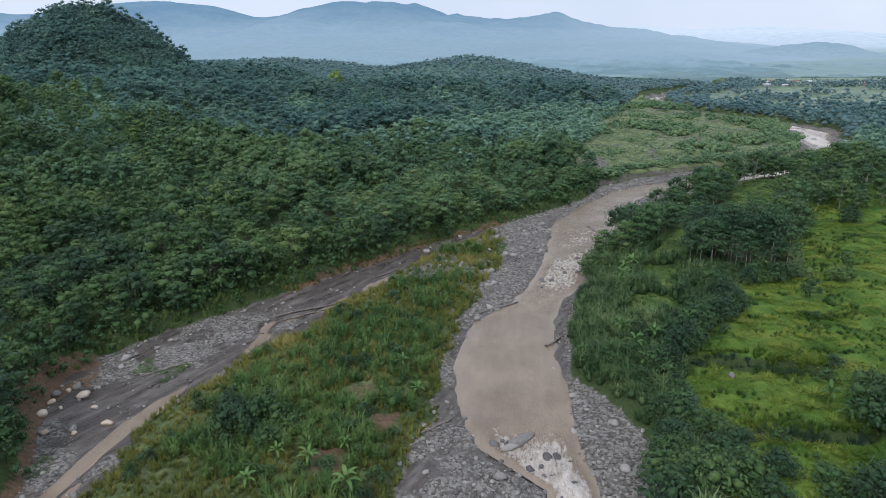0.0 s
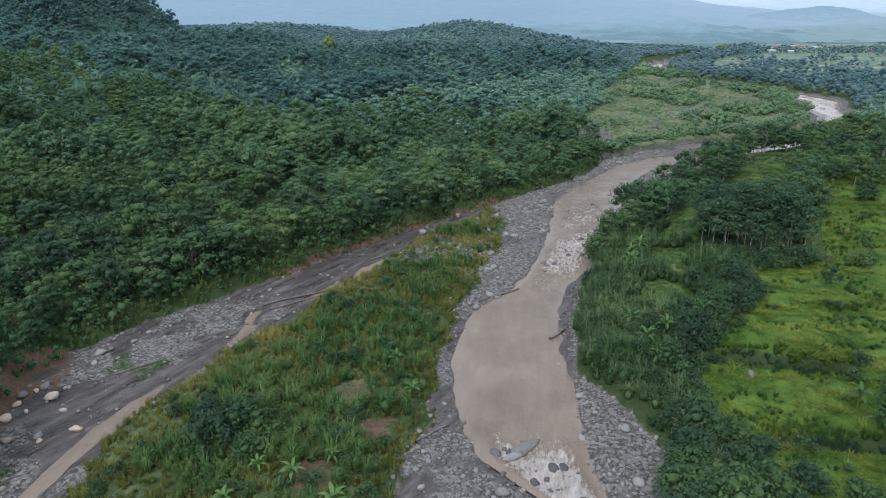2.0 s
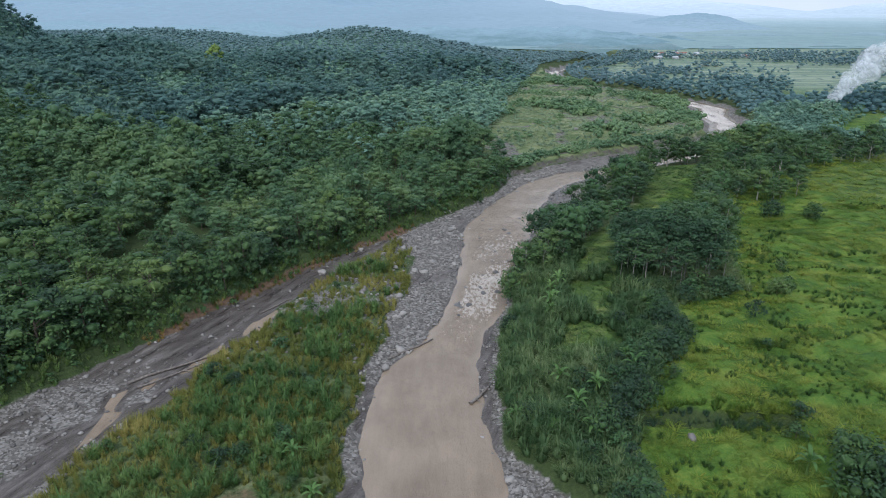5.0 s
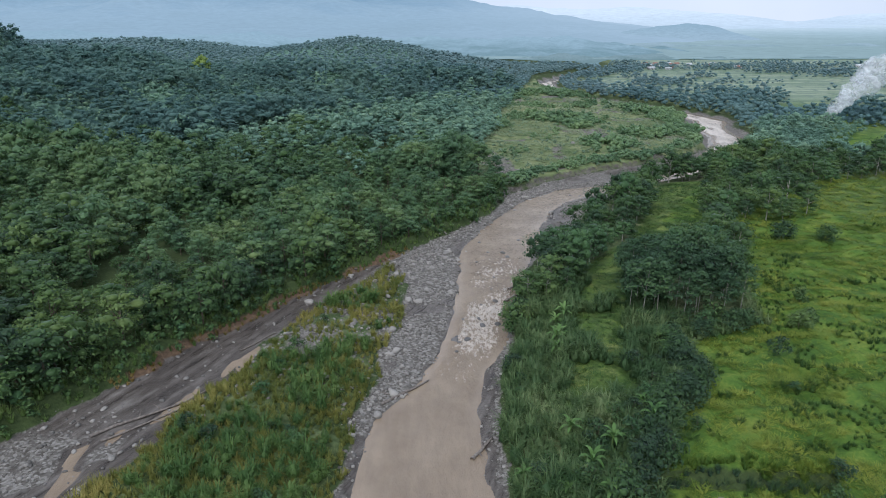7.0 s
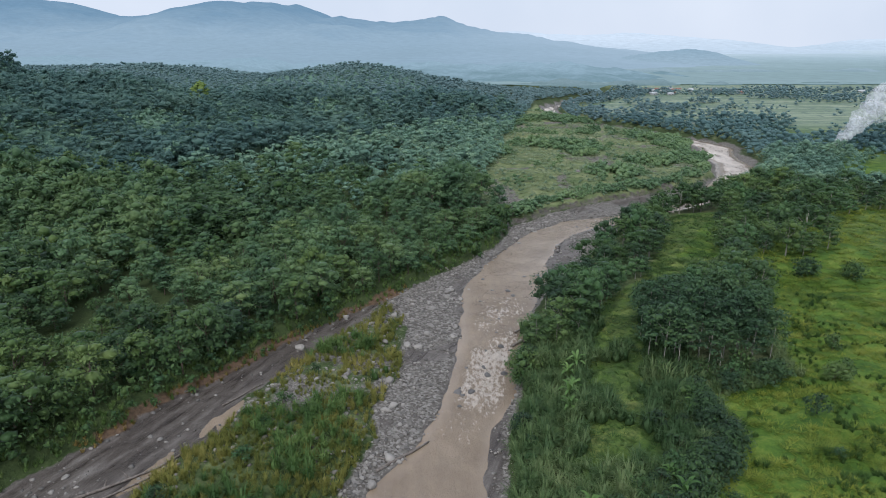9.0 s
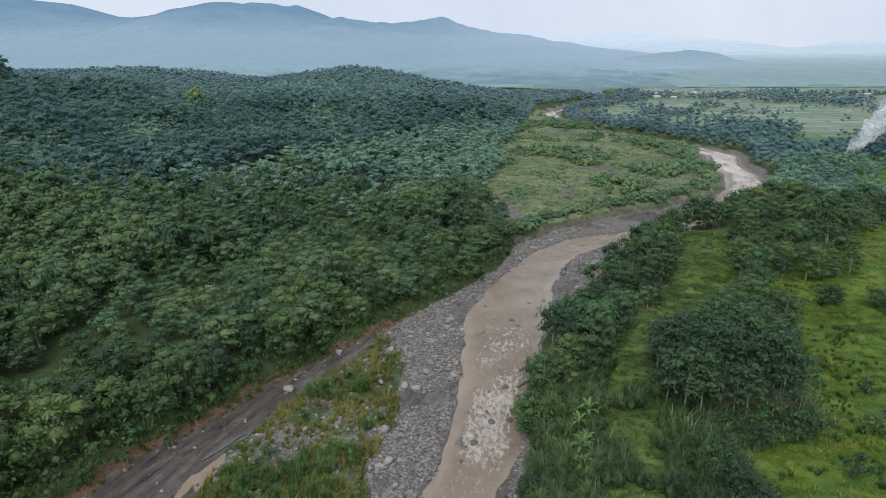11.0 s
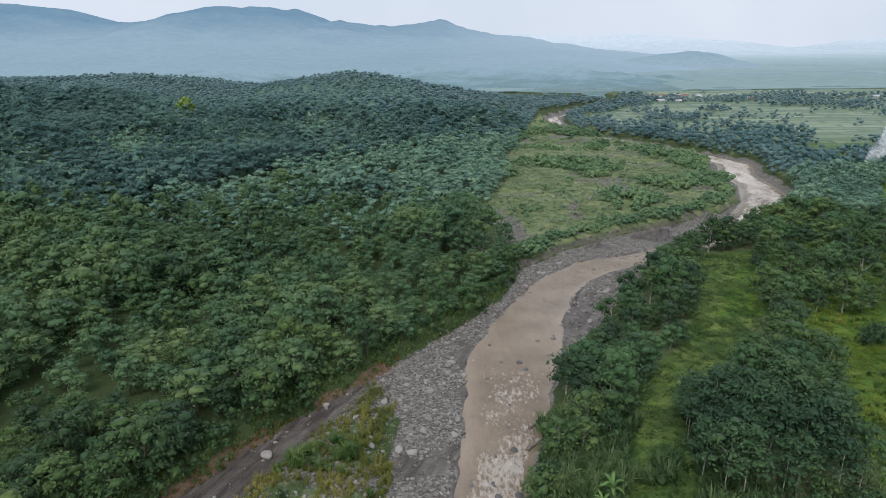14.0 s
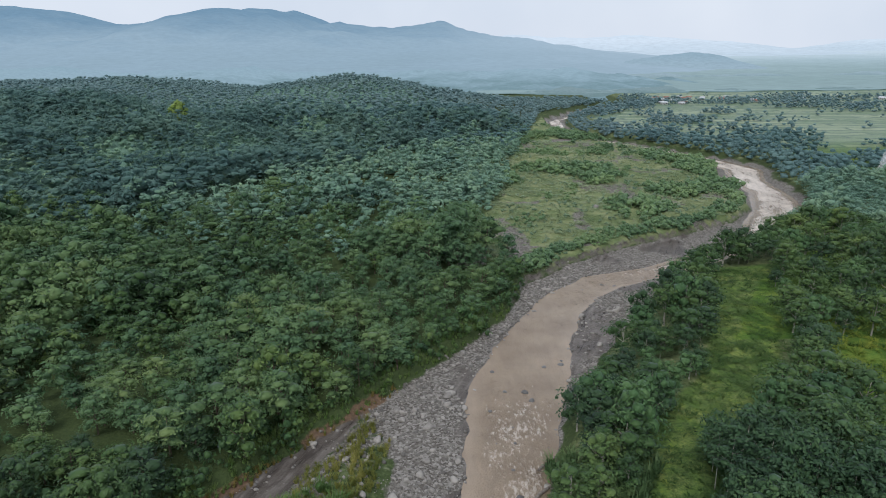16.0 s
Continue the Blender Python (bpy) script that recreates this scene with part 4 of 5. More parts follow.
def build_grove():
    """The stand of slender pale-stemmed trees at the head of the field."""
    rng = np.random.default_rng(41)
    crowns = [tree_mesh(c, "crown", LEAF_FINE) for c in FEATHER]
    trunks = [tree_mesh(trunk(140 + k, 9.0, 0.10, 5, 1.8), "trunk", BARK_PALE) for k in range(4)]
    xs, ys = [], []
    for gx_ in np.arange(29.5, 47.5, 3.0):
        for gy_ in np.arange(115.5, 132, 2.8):
            xs.append(gx_ + rng.uniform(-0.9, 0.9) + 0.12 * (gy_ - 115))
            ys.append(gy_ + rng.uniform(-0.9, 0.9))
    n = len(xs)
    planted("slender_tree", [(crowns[k], trunks[k]) for k in range(4)], xs, ys, rng.uniform(0.75, 1.05, n), rng.uniform(0.9, 1.1, n), rng.uniform(0, 6.28, n),
            rng.integers(0, 4, n), lambda i: "slender feathery-leaved tree with pale bare trunk in a grove", "tree", "grove beside the field")


build_grove()


def build_bushes():
    """Bushes of the banks, the hedge, the bar and the field."""
    rng = np.random.default_rng(43)
    crowns = [tree_mesh(c, "foliage", m) for c, m in zip(SHRUB, (LEAF, LEAF_DARK, LEAF_LOW, LEAF))]
    large = [tree_mesh(crown(60 + k, 3.0, 4.0, 0.2, 16, 50, 0.21, 0.75, swell=0.55, small=0.8), "foliage", (LEAF_DARK, LEAF)[k]) for k in range(2)]
    stems = [tree_mesh(trunk(160 + k, 1.2, 0.06, 3, 0.5), "stem", BARK) for k in range(2)]
    spots = []
    for t in np.linspace(0, 1, 46):
        y = 50 + 64 * t
        spots.append((float(field_left(y)) - 1.2 + rng.normal(0, 1.0), y + rng.uniform(-0.7, 0.7), rng.uniform(0.8, 1.6)))
    for _ in range(70):
        y = rng.uniform(50, 124)
        x = bank_right(y) + rng.uniform(1.5, 1.0 + max(3.0, float(field_left(y) - bank_right(y)) - 3))
        if abs(x - float(lane_mid(y))) > 3 or y < 92:
            spots.append((float(x), y, rng.uniform(0.5, 1.1)))
    for _ in range(26):
        y = rng.uniform(48, 120)
        x = rng.uniform(float(isle_left(y)) + 3, float(isle_right(y)) - 2)
        spots.append((x, y, rng.uniform(0.4, 0.9)))
    for _ in range(26):
        spots.append((rng.uniform(17, 43), rng.uniform(44, 66), rng.uniform(0.35, 1.0)))
    for _ in range(34):
        y = rng.uniform(46, 78)
        spots.append((rng.uniform(float(isle_left(y)) + 2, float(isle_right(y)) - 1), y, rng.uniform(0.35, 0.85)))
    spots += [(29.5 + 1.5 * k + rng.uniform(-0.5, 0.5), 113.6 + rng.uniform(-0.8, 1.2), rng.uniform(0.8, 1.3)) for k in range(12)]
    spots += [(-31, 57, 1.7), (-29, 60, 1.9), (-33, 60, 1.4), (-27, 56, 1.3), (-25, 59, 1.0), (11.3, 119, 2.0), (12.5, 121, 1.6), (10.8, 117, 1.2), (15, 53, 2.0), (15.5, 58, 1.9),
              (17, 62, 1.6), (22, 67, 1.5), (24, 64, 1.4), (39, 68, 2.2), (41, 66, 2.4), (40, 71, 1.8), (28, 88, 0.7), (45, 104, 1.0), (43, 96, 0.6), (52, 112, 1.3),
              (54, 113, 1.1), (60, 150, 1.5), (70, 152, 1.6), (78, 150, 1.5), (38, 78, 0.9), (40, 81, 0.9), (41, 75, 0.8), (57, 121, 1.0), (20, 58, 1.9), (19, 54.5, 2.0), (21.5, 62, 1.6), (23, 58, 1.7), (25, 56, 1.5), (18.5, 66, 1.7), (27, 60, 1.3),
              (31, 57, 1.5), (34, 55.5, 1.8), (37.5, 58, 1.6), (42, 62, 2.0), (43.5, 59, 1.8), (44, 66, 2.0), (46, 70, 1.7)]
    xs, ys, sz = (np.array(v) for v in zip(*spots))
    n = len(xs)
    protos = {}
    for i in range(n):
        m = stand(xs[i], ys[i], float(ground_z(xs[i], ys[i])), rng.uniform(0, 6.28), sz[i], rng.uniform(0.85, 1.25))
        k = i % 4 if sz[i] < 1.3 else 4 + i % 2
        if k > 3:
            m = m @ Matrix.Diagonal((0.5, 0.5, 0.5, 1))
        if k in protos:
            ob = copy_thing(protos[k], m)
        else:
            ob = protos[k] = new("bush")
            part("stem", stems[k % 2], ob)
            part("foliage", (crowns + large)[k], ob)
        ob.matrix_basis = m
        where = "among reeds on the river bar" if xs[i] < -5 else "among tall grass near the field edge"
        tagged(ob, "rounded dark green bush " + where, "bush", "bushes by the river")
    # scrub of the upstream plain: low yellow-green clumps, and darker bushes in drifts
    n = 9000
    x, y = rng.uniform(-15, 125, n), rng.uniform(196, 470, n)
    d = (bank_left(y) - x) * slope_scale(bank_left, y)
    drift = vnoise(x, y, 20, 3)
    ok = (x > forest_right(y) - 2) & (d > 1.2) & (rng.random(n) < 0.25 + 0.75 * smooth(0.40, 0.58, drift)) & (plain_track(x, y) < 0.15) & (vnoise(x + 25, y, 11, 3) < 0.66)
    x, y, drift = x[ok], y[ok], drift[ok] + rng.uniform(-0.05, 0.05, ok.sum())
    size = rng.uniform(0.35, 0.95, len(x)) * (0.6 + 1.5 * smooth(0.50, 0.68, drift))
    kind, turn = rng.integers(0, 4, len(x)), rng.uniform(0, 6.28, len(x))
    for name, sel, leaf, label in (("plain_scrub", drift < 0.53, SCRUB_LEAF, "yellow-green scrub over the upstream plain"),
                                   ("plain_bushes", drift >= 0.53, SCRUB_DARK, "darker green bushes in drifts over the plain")):
        v, f = scattered(SCRUB, kind[sel], np.stack([x, y, ground_z(x, y)], -1)[sel], size[sel], turn[sel])
        tagged(new(name, mesh_np(name, v, f, leaf)), label, "scrub", kind="stuff")
    # a fringe of bushes over the cut bank of the plain
    y = rng.uniform(200, 345, 420)
    x = bank_left(y) - rng.uniform(1.5, 7.0, len(y)) / slope_scale(bank_left, y)
    v, f = scattered(SCRUB, rng.integers(0, 4, len(y)), np.stack([x, y, ground_z(x, y)], -1), rng.uniform(0.5, 1.3, len(y)), rng.uniform(0, 6.28, len(y)))
    tagged(new("bank_bushes", mesh_np("bank_bushes", v, f, SCRUB_DARK)), "green bushes fringing the cut bank of the plain", "scrub", kind="stuff")


SCRUB = [crown(75 + k, 1.5, 1.7, 0.0, 3, 12, 0.28, 0.75, swell=0.95) for k in range(4)]
SCRUB_DARK = leaf_material("scrub_bush_leaf", (0.062, 0.126, 0.060), (0.120, 0.205, 0.092), (0.200, 0.290, 0.120), patch=0.1, spec=0.2, sheen=0.15, varied=0.25)
# Scrub colour also carries some painted haze, lighter and bluer.
SCRUB_LEAF = leaf_material("scrub_leaf", (0.120, 0.203, 0.128), (0.217, 0.302, 0.174), (0.365, 0.416, 0.242), patch=0.1, spec=0.25, sheen=0.25)
build_bushes()


def banana_leaf(seed):
    """One long arching blade with a folded midrib."""
    rng = np.random.default_rng(seed)
    t = np.linspace(0, 1, 6)
    out, up = 1.7 * t, 1.5 * t - 1.5 * t ** 2.3 * rng.uniform(0.8, 1.4)
    wd = 0.22 * np.sin(np.clip(t * 0.96 + 0.06, 0, 1) * math.pi) ** 0.6
    v = []
    for k in range(6):
        v += [(out[k], -wd[k], up[k] + 0.08 * wd[k]), (out[k], 0, up[k] - 0.10 * wd[k]), (out[k], wd[k], up[k] + 0.08 * wd[k])]
    f = []
    for k in range(5):
        a = k * 3
        f += [[a, a + 3, a + 1], [a + 1, a + 3, a + 4], [a + 1, a + 4, a + 2], [a + 2, a + 4, a + 5]]
    return np.array(v), np.array(f)


def build_bananas():
    rng = np.random.default_rng(47)
    leaf_me = [tree_mesh(banana_leaf(400 + k), "leaf", BANANA) for k in range(4)]
    stem_me = tree_mesh(tube([(0, 0, -0.2), (0.03, 0, 0.9), (0, 0.02, 1.8)], [0.17, 0.13, 0.07], 7), "stem", TALL)
    proto = new("banana_plant")
    part("stem", stem_me, proto)
    for k in range(9):
        lf = part("leaf", leaf_me[k % 4], proto)
        lf.matrix_basis = Matrix.Translation((0, 0, 1.7 - 0.04 * k)) @ Matrix.Rotation(k * 2.4, 4, "Z") @ Matrix.Rotation(-0.5 * (k < 4), 4, "Y")
    spots = [(16, 78), (17.5, 80), (8, 81.5), (23, 92), (24, 91), (17, 115), (18.5, 117), (19, 91), (15, 82), (15.5, 106), (17, 111), (16, 109), (18, 85.5), (23, 88), (24.5, 89.5), (31, 101),
             (30, 104), (-54.5, 92), (-56, 91), (-53, 94), (-21, 53), (-16, 50), (-25, 54), (-26, 49), (-16, 75), (-13, 70), (-18, 56), (37, 69), (36, 72), (14, 88), (12, 79)]
    for i, (x, y) in enumerate(spots):
        s = rng.uniform(0.6, 1.0)
        m = stand(x, y, float(ground_z(x, y)), rng.uniform(0, 6.28), s, rng.uniform(0.9, 1.4))
        ob = proto if i == 0 else copy_thing(proto, m)
        ob.matrix_basis = m
        tagged(ob, "banana plant with long arching pale green leaves", "banana plant", "banana plants")


build_bananas()


def tuft(seed, blades, height, spread, width, hearted=True):
    """A grass tussock: a low rounded heart with many thin blades arching out of it."""
    rng = np.random.default_rng(seed)
    cv, cf = ICO1
    heart = cv * (1 + rng.uniform(-0.25, 0.25, (len(cv), 1))) * [spread * 0.42, spread * 0.42, height * 0.3] + [0, 0, height * 0.12]
    a = rng.uniform(0, 2 * math.pi, blades)
    d = np.stack([np.cos(a), np.sin(a), a * 0], -1)
    s = np.stack([-np.sin(a), np.cos(a), a * 0], -1) * (width * rng.uniform(0.6, 1.4, blades))[:, None]
    r0 = rng.uniform(0.05, 0.5, blades) * spread
    lean = rng.uniform(0.15, 0.75, blades) * spread
    h = height * rng.uniform(0.55, 1.15, blades)
    root = d * r0[:, None] + np.stack([a * 0, a * 0, h * 0.22], -1)
    tip = d * (r0 + lean)[:, None] + np.stack([a * 0, a * 0, h], -1) + rng.normal(0, 0.05, (blades, 3)) * height
    v = np.stack([root - s, root + s, tip], 1).reshape(-1, 3)
    f = np.arange(blades * 3).reshape(-1, 3)
    return joined([(heart, cf), (v, f)]) if hearted else (v, f)


def cane(seed, blades, height, spread, width):
    """A tall clump of cane grass: each long blade rises, bends and droops at its tip."""
    rng = np.random.default_rng(seed)
    a = rng.uniform(0, 2 * math.pi, blades)
    d = np.stack([np.cos(a), np.sin(a), a * 0], -1)
    side = np.stack([-np.sin(a), np.cos(a), a * 0], -1) * (width * rng.uniform(0.6, 1.4, blades))[:, None]
    up = np.array([0, 0, 1.0])
    h = (height * rng.uniform(0.45, 1.1, blades))[:, None]
    r0, lean = (rng.uniform(0.0, 0.45, blades) * spread)[:, None], (rng.uniform(0.2, 0.9, blades) * spread)[:, None]
    root, knee, tip = d * r0 + up * h * 0.1, d * (r0 + lean * 0.45) + up * h * 0.8, d * (r0 + lean * 1.15) + up * h * rng.uniform(0.72, 1.05, (blades, 1))
    v = np.stack([root - side * 0.6, root + side * 0.6, knee - side, knee + side, tip], 1).reshape(-1, 3)
    i = np.arange(blades)[:, None] * 5
    f = np.concatenate([i + [0, 1, 3], i + [0, 3, 2], i + [2, 3, 4]])
    cv, cf = ICO1
    heart = cv * (1 + rng.uniform(-0.25, 0.25, (len(cv), 1))) * [spread * 0.5, spread * 0.5, height * 0.36] + [0, 0, height * 0.28]
    return joined([(heart, cf), (v, f)])


REEDS = [tuft(200 + k, 50, 1.3, 0.85, 0.045) for k in range(6)]
TALLS = [tuft(220 + k, 52, 1.5, 1.05, 0.05) for k in range(6)]
CANES = [cane(230 + k, 66, 2.3, 1.45, 0.045) for k in range(6)]
SHORT = [tuft(240 + k, 36, 0.30, 0.9, 0.028, False) for k in range(6)]


def sown(name, variants, material, seed, step, x0, x1, y0, y1, keep, lo, hi, label, category):
    rng = np.random.default_rng(seed)
    x, y = np.meshgrid(np.arange(x0, x1, step), np.arange(y0, y1, step))
    x = (x + rng.uniform(-0.5, 0.5, x.shape) * step).ravel()
    y = (y + rng.uniform(-0.5, 0.5, y.shape) * step).ravel()
    ok = keep(x, y, rng)
    x, y = x[ok], y[ok]
    z = ground_z(x, y) - 0.05
    size = rng.uniform(lo, hi, len(x)) * (0.6 + 0.8 * vnoise(x, y, 5, 2))
    v, f = scattered(variants, rng.integers(0, len(variants), len(x)), np.stack([x, y, z], -1), size, rng.uniform(0, 6.28, len(x)))
    tagged(new(name, mesh_np(name, v, f, material)), label, category, kind="stuff")


def on_isle(x, y, margin=0.6):
    return (y < 147) & (np.minimum(x - isle_left(y), isle_right(y) - x) > margin)


def bare_plot(x, y):
    return np.hypot((x + 17) / 7.0, (y - 60) / 12.0) < 1


sown("reed_grass", REEDS, REED, 11, 0.85, -46, -6, 42, 148,
     lambda x, y, r: on_isle(x, y, -0.3) & (vnoise(x, y, 3, 3) > 0.22 + 0.22 * smooth(92, 122, y) + 0.04 * bare_plot(x, y)) & (tilled(x, y) < 0.2 + 0.6 * r.random(len(x))) & (r.random(len(x)) < 0.92),
     0.4, 0.95, "yellow-green reed grass covering the river bar", "grass")
sown("bar_tall_grass", CANES, TALL, 16, 1.5, -46, -6, 42, 130,
     lambda x, y, r: on_isle(x, y, 1.5) & (vnoise(x + 60, y, 9, 2) > np.where((y > 70) & (y < 93) & (x > -32), 0.34, 0.56)) & (tilled(x, y) < 0.3) & (r.random(len(x)) < 0.9),
     0.45, 0.95, "lush green tall grass patches on the river bar", "grass")
sown("bank_reeds", REEDS, TALL, 14, 0.8, -70, 20, 60, 196,
     lambda x, y, r: (np.abs((bank_left(y) - x) * slope_scale(bank_left, y) - 1.6) < 1.5) & (y > 70) & (vnoise(x, y, 5, 2) > 0.3) & (r.random(len(x)) < 0.8),
     0.4, 0.85, "rough yellow-green grass fringing the cut bank", "grass")
sown("channel_grass", SHORT, TALL, 25, 0.7, -64, -40, 44, 84,
     lambda x, y, r: (x > bank_left(y) + 1) & (x < isle_left(y) - 2) & (np.abs(x - stream_mid(y)) > 3.4) & (vnoise(x + 5, y, 8, 2) > 0.6) & (r.random(len(x)) < 0.8),
     0.6, 1.4, "thin grass patches among the stones of the side channel", "grass")
sown("dry_bank_grass", REEDS, DRY, 15, 0.7, -45, 0, 102, 156,
     lambda x, y, r: (np.abs((bank_left(y) - x) * slope_scale(bank_left, y) - 0.3) < 0.6) & (vnoise(x, y, 7, 2) > 0.45) & (r.random(len(x)) < 0.7),
     0.35, 0.65, "dry orange-brown grass hanging over the bank", "grass")
sown("elephant_grass", CANES, CANE, 12, 1.25, 3, 36, 40, 135,
     lambda x, y, r: (right_side(x, y) > 0.3) & (x < field_left(y)) & ((np.abs(x - lane_mid(y)) > 3.6) | (y < 95) | (vnoise(x, y, 5, 2) > 0.62)) & (r.random(len(x)) < 0.92),
     0.62, 1.15, "tall green elephant grass on the river bank", "grass")
sown("hedge_cane", CANES, CANE, 23, 1.1, 14, 60, 48, 128,
     lambda x, y, r: (np.abs(x - field_left(y) + 0.8) < 1.9) & (right_side(x, y) > 1) & (r.random(len(x)) < 0.8),
     0.5, 1.15, "pale green cane grass hedge along the field", "grass")
sown("field_grass", SHORT, LAWN, 13, 0.75, 16, 105, 40, 162,
     lambda x, y, r: (x > field_left(y)) & (x < 0.75 * y + 30) & (right_side(x, y) > 4) & (r.random(len(x)) < 0.35 + 0.9 * smooth(0.4, 0.6, vnoise(x, y * 1.6, 5, 2))),
     0.5, 1.7, "bright green tussocky grass on the open field", "grass")


sown("plain_grass", SHORT, PLAIN, 20, 1.7, -12, 118, 198, 400,
     lambda x, y, r: (x > forest_right(y) - 3) & ((bank_left(y) - x) * slope_scale(bank_left, y) > 0.8) & (plain_track(x, y) < 0.3) & (r.random(len(x)) < 0.85),
     1.0, 2.4, "rough yellow-green grass on the upstream plain", "grass")
sown("back_field_grass", SHORT, LAWN, 22, 1.6, 60, 150, 158, 262,
     lambda x, y, r: (right_side(x, y) > 30) & (x < 0.72 * y + 20) & (r.random(len(x)) < 0.8), 1.0, 2.4, "green grass of the further fields", "grass")
sown("lane_grass", SHORT, LANE, 18, 0.9, 12, 75, 85, 202,
     lambda x, y, r: (np.abs(x - lane_mid(y)) < 7) & (right_side(x, y) > 2) & (r.random(len(x)) < 0.75), 0.6, 1.6, "green grass along the lane between trees", "grass")
# Weeds; their dark lines along the ridges also stand in for shadow.
sown("field_weeds", TALLS, LANE, 17, 0.95, 16, 105, 40, 162,
     lambda x, y, r: (x > field_left(y)) & (x < 0.75 * y + 30) & ((np.abs(vnoise(x * 0.55 + y * 0.25, y * 1.5 - x * 0.2, 11, 3) - 0.5) < 0.045 + 0.03 * smooth(70, 60, y)) | (vnoise(x, y, 7, 2) > 0.72)) & (r.random(len(x)) < 0.85),
     0.25, 0.6, "darker weed clumps, and weed lines standing in for ridge shade in the field", "weeds")
# Dark tufts set in a band along both terrace risers.
sown("terrace_face", TALLS, LEAF_DARK, 24, 0.6, 19, 40.5, 64, 84,
     lambda x, y, r: ((np.abs(y - 80.6 + 0.5 * np.sin(x * 0.4)) < 0.55) | (np.abs(y - 66.3 + 0.5 * np.sin(x * 0.4)) < 0.5)) & (r.random(len(x)) < 0.85),
     0.35, 0.6, "dark tufts along the face of the field terrace", "grass")
sown("riser_grass", TALLS, LAWN, 19, 0.6, 19, 41, 64, 84,
     lambda x, y, r: ((np.abs(y - 82.1 + 0.5 * np.sin(x * 0.4)) < 0.8) | (np.abs(y - 67.7 + 0.5 * np.sin(x * 0.4)) < 0.7)) & (r.random(len(x)) < 0.85),
     0.35, 0.65, "yellow-green grass hanging over the terrace edges", "grass")


# ---- stones ----
def pebble(seed):
    rng = np.random.default_rng(seed)
    v, f = ICO1
    v = v * (1 + rng.uniform(-0.28, 0.2, (len(v), 1))) * [1, rng.uniform(0.6, 0.9), rng.uniform(0.45, 0.7)]
    return v, f


PEBBLES = [pebble(300 + k) for k in range(8)]


def on_gravel(x, y):
    g, m, *_ = zones(x, y)
    g = g * np.where(x < isle_left(y), 0.55, 1.0)
    dry = np.minimum(x - water_left(y), water_right(y) - x) * slope_scale(water_left, y) < 0.3
    return g * (1 - 0.80 * m), dry


def build_stones():
    rng = np.random.default_rng(21)
    n = 95000
    x, y = rng.uniform(-68, 60, n), rng.uniform(42, 215, n)
    g, dry = on_gravel(x, y)
    ok = (rng.random(n) < g * (0.35 + 0.9 * smooth(0.35, 0.65, vnoise(x, y, 6, 2)))) & dry
    x, y = x[ok], y[ok]
    size = 0.10 + 0.36 * rng.random(len(x)) ** 3.5
    z = ground_z(x, y) + size * 0.15
    v, f = scattered(PEBBLES, rng.integers(0, 8, len(x)), np.stack([x, y, z], -1), size, rng.uniform(0, 6.28, len(x)))
    tagged(new("gravel_stones", mesh_np("gravel_stones", v, f, STONE)), "grey rounded stones over the gravel bars", "stones", kind="stuff")


build_stones()


def boulder_mesh(seed, material):
    rng = np.random.default_rng(seed)
    v, f = ICO2
    for _ in range(9):
        d = rng.normal(size=3)
        d /= np.linalg.norm(d)
        over = np.clip(v @ d - rng.uniform(0.55, 0.85), 0, None)
        v = v - over[:, None] * d
    v = v * (1 + rng.uniform(-0.03, 0.03, (len(v), 1))) * [1.25, rng.uniform(0.75, 1.0), rng.uniform(0.6, 0.85)]
    return mesh_np("boulder", v, f, material)


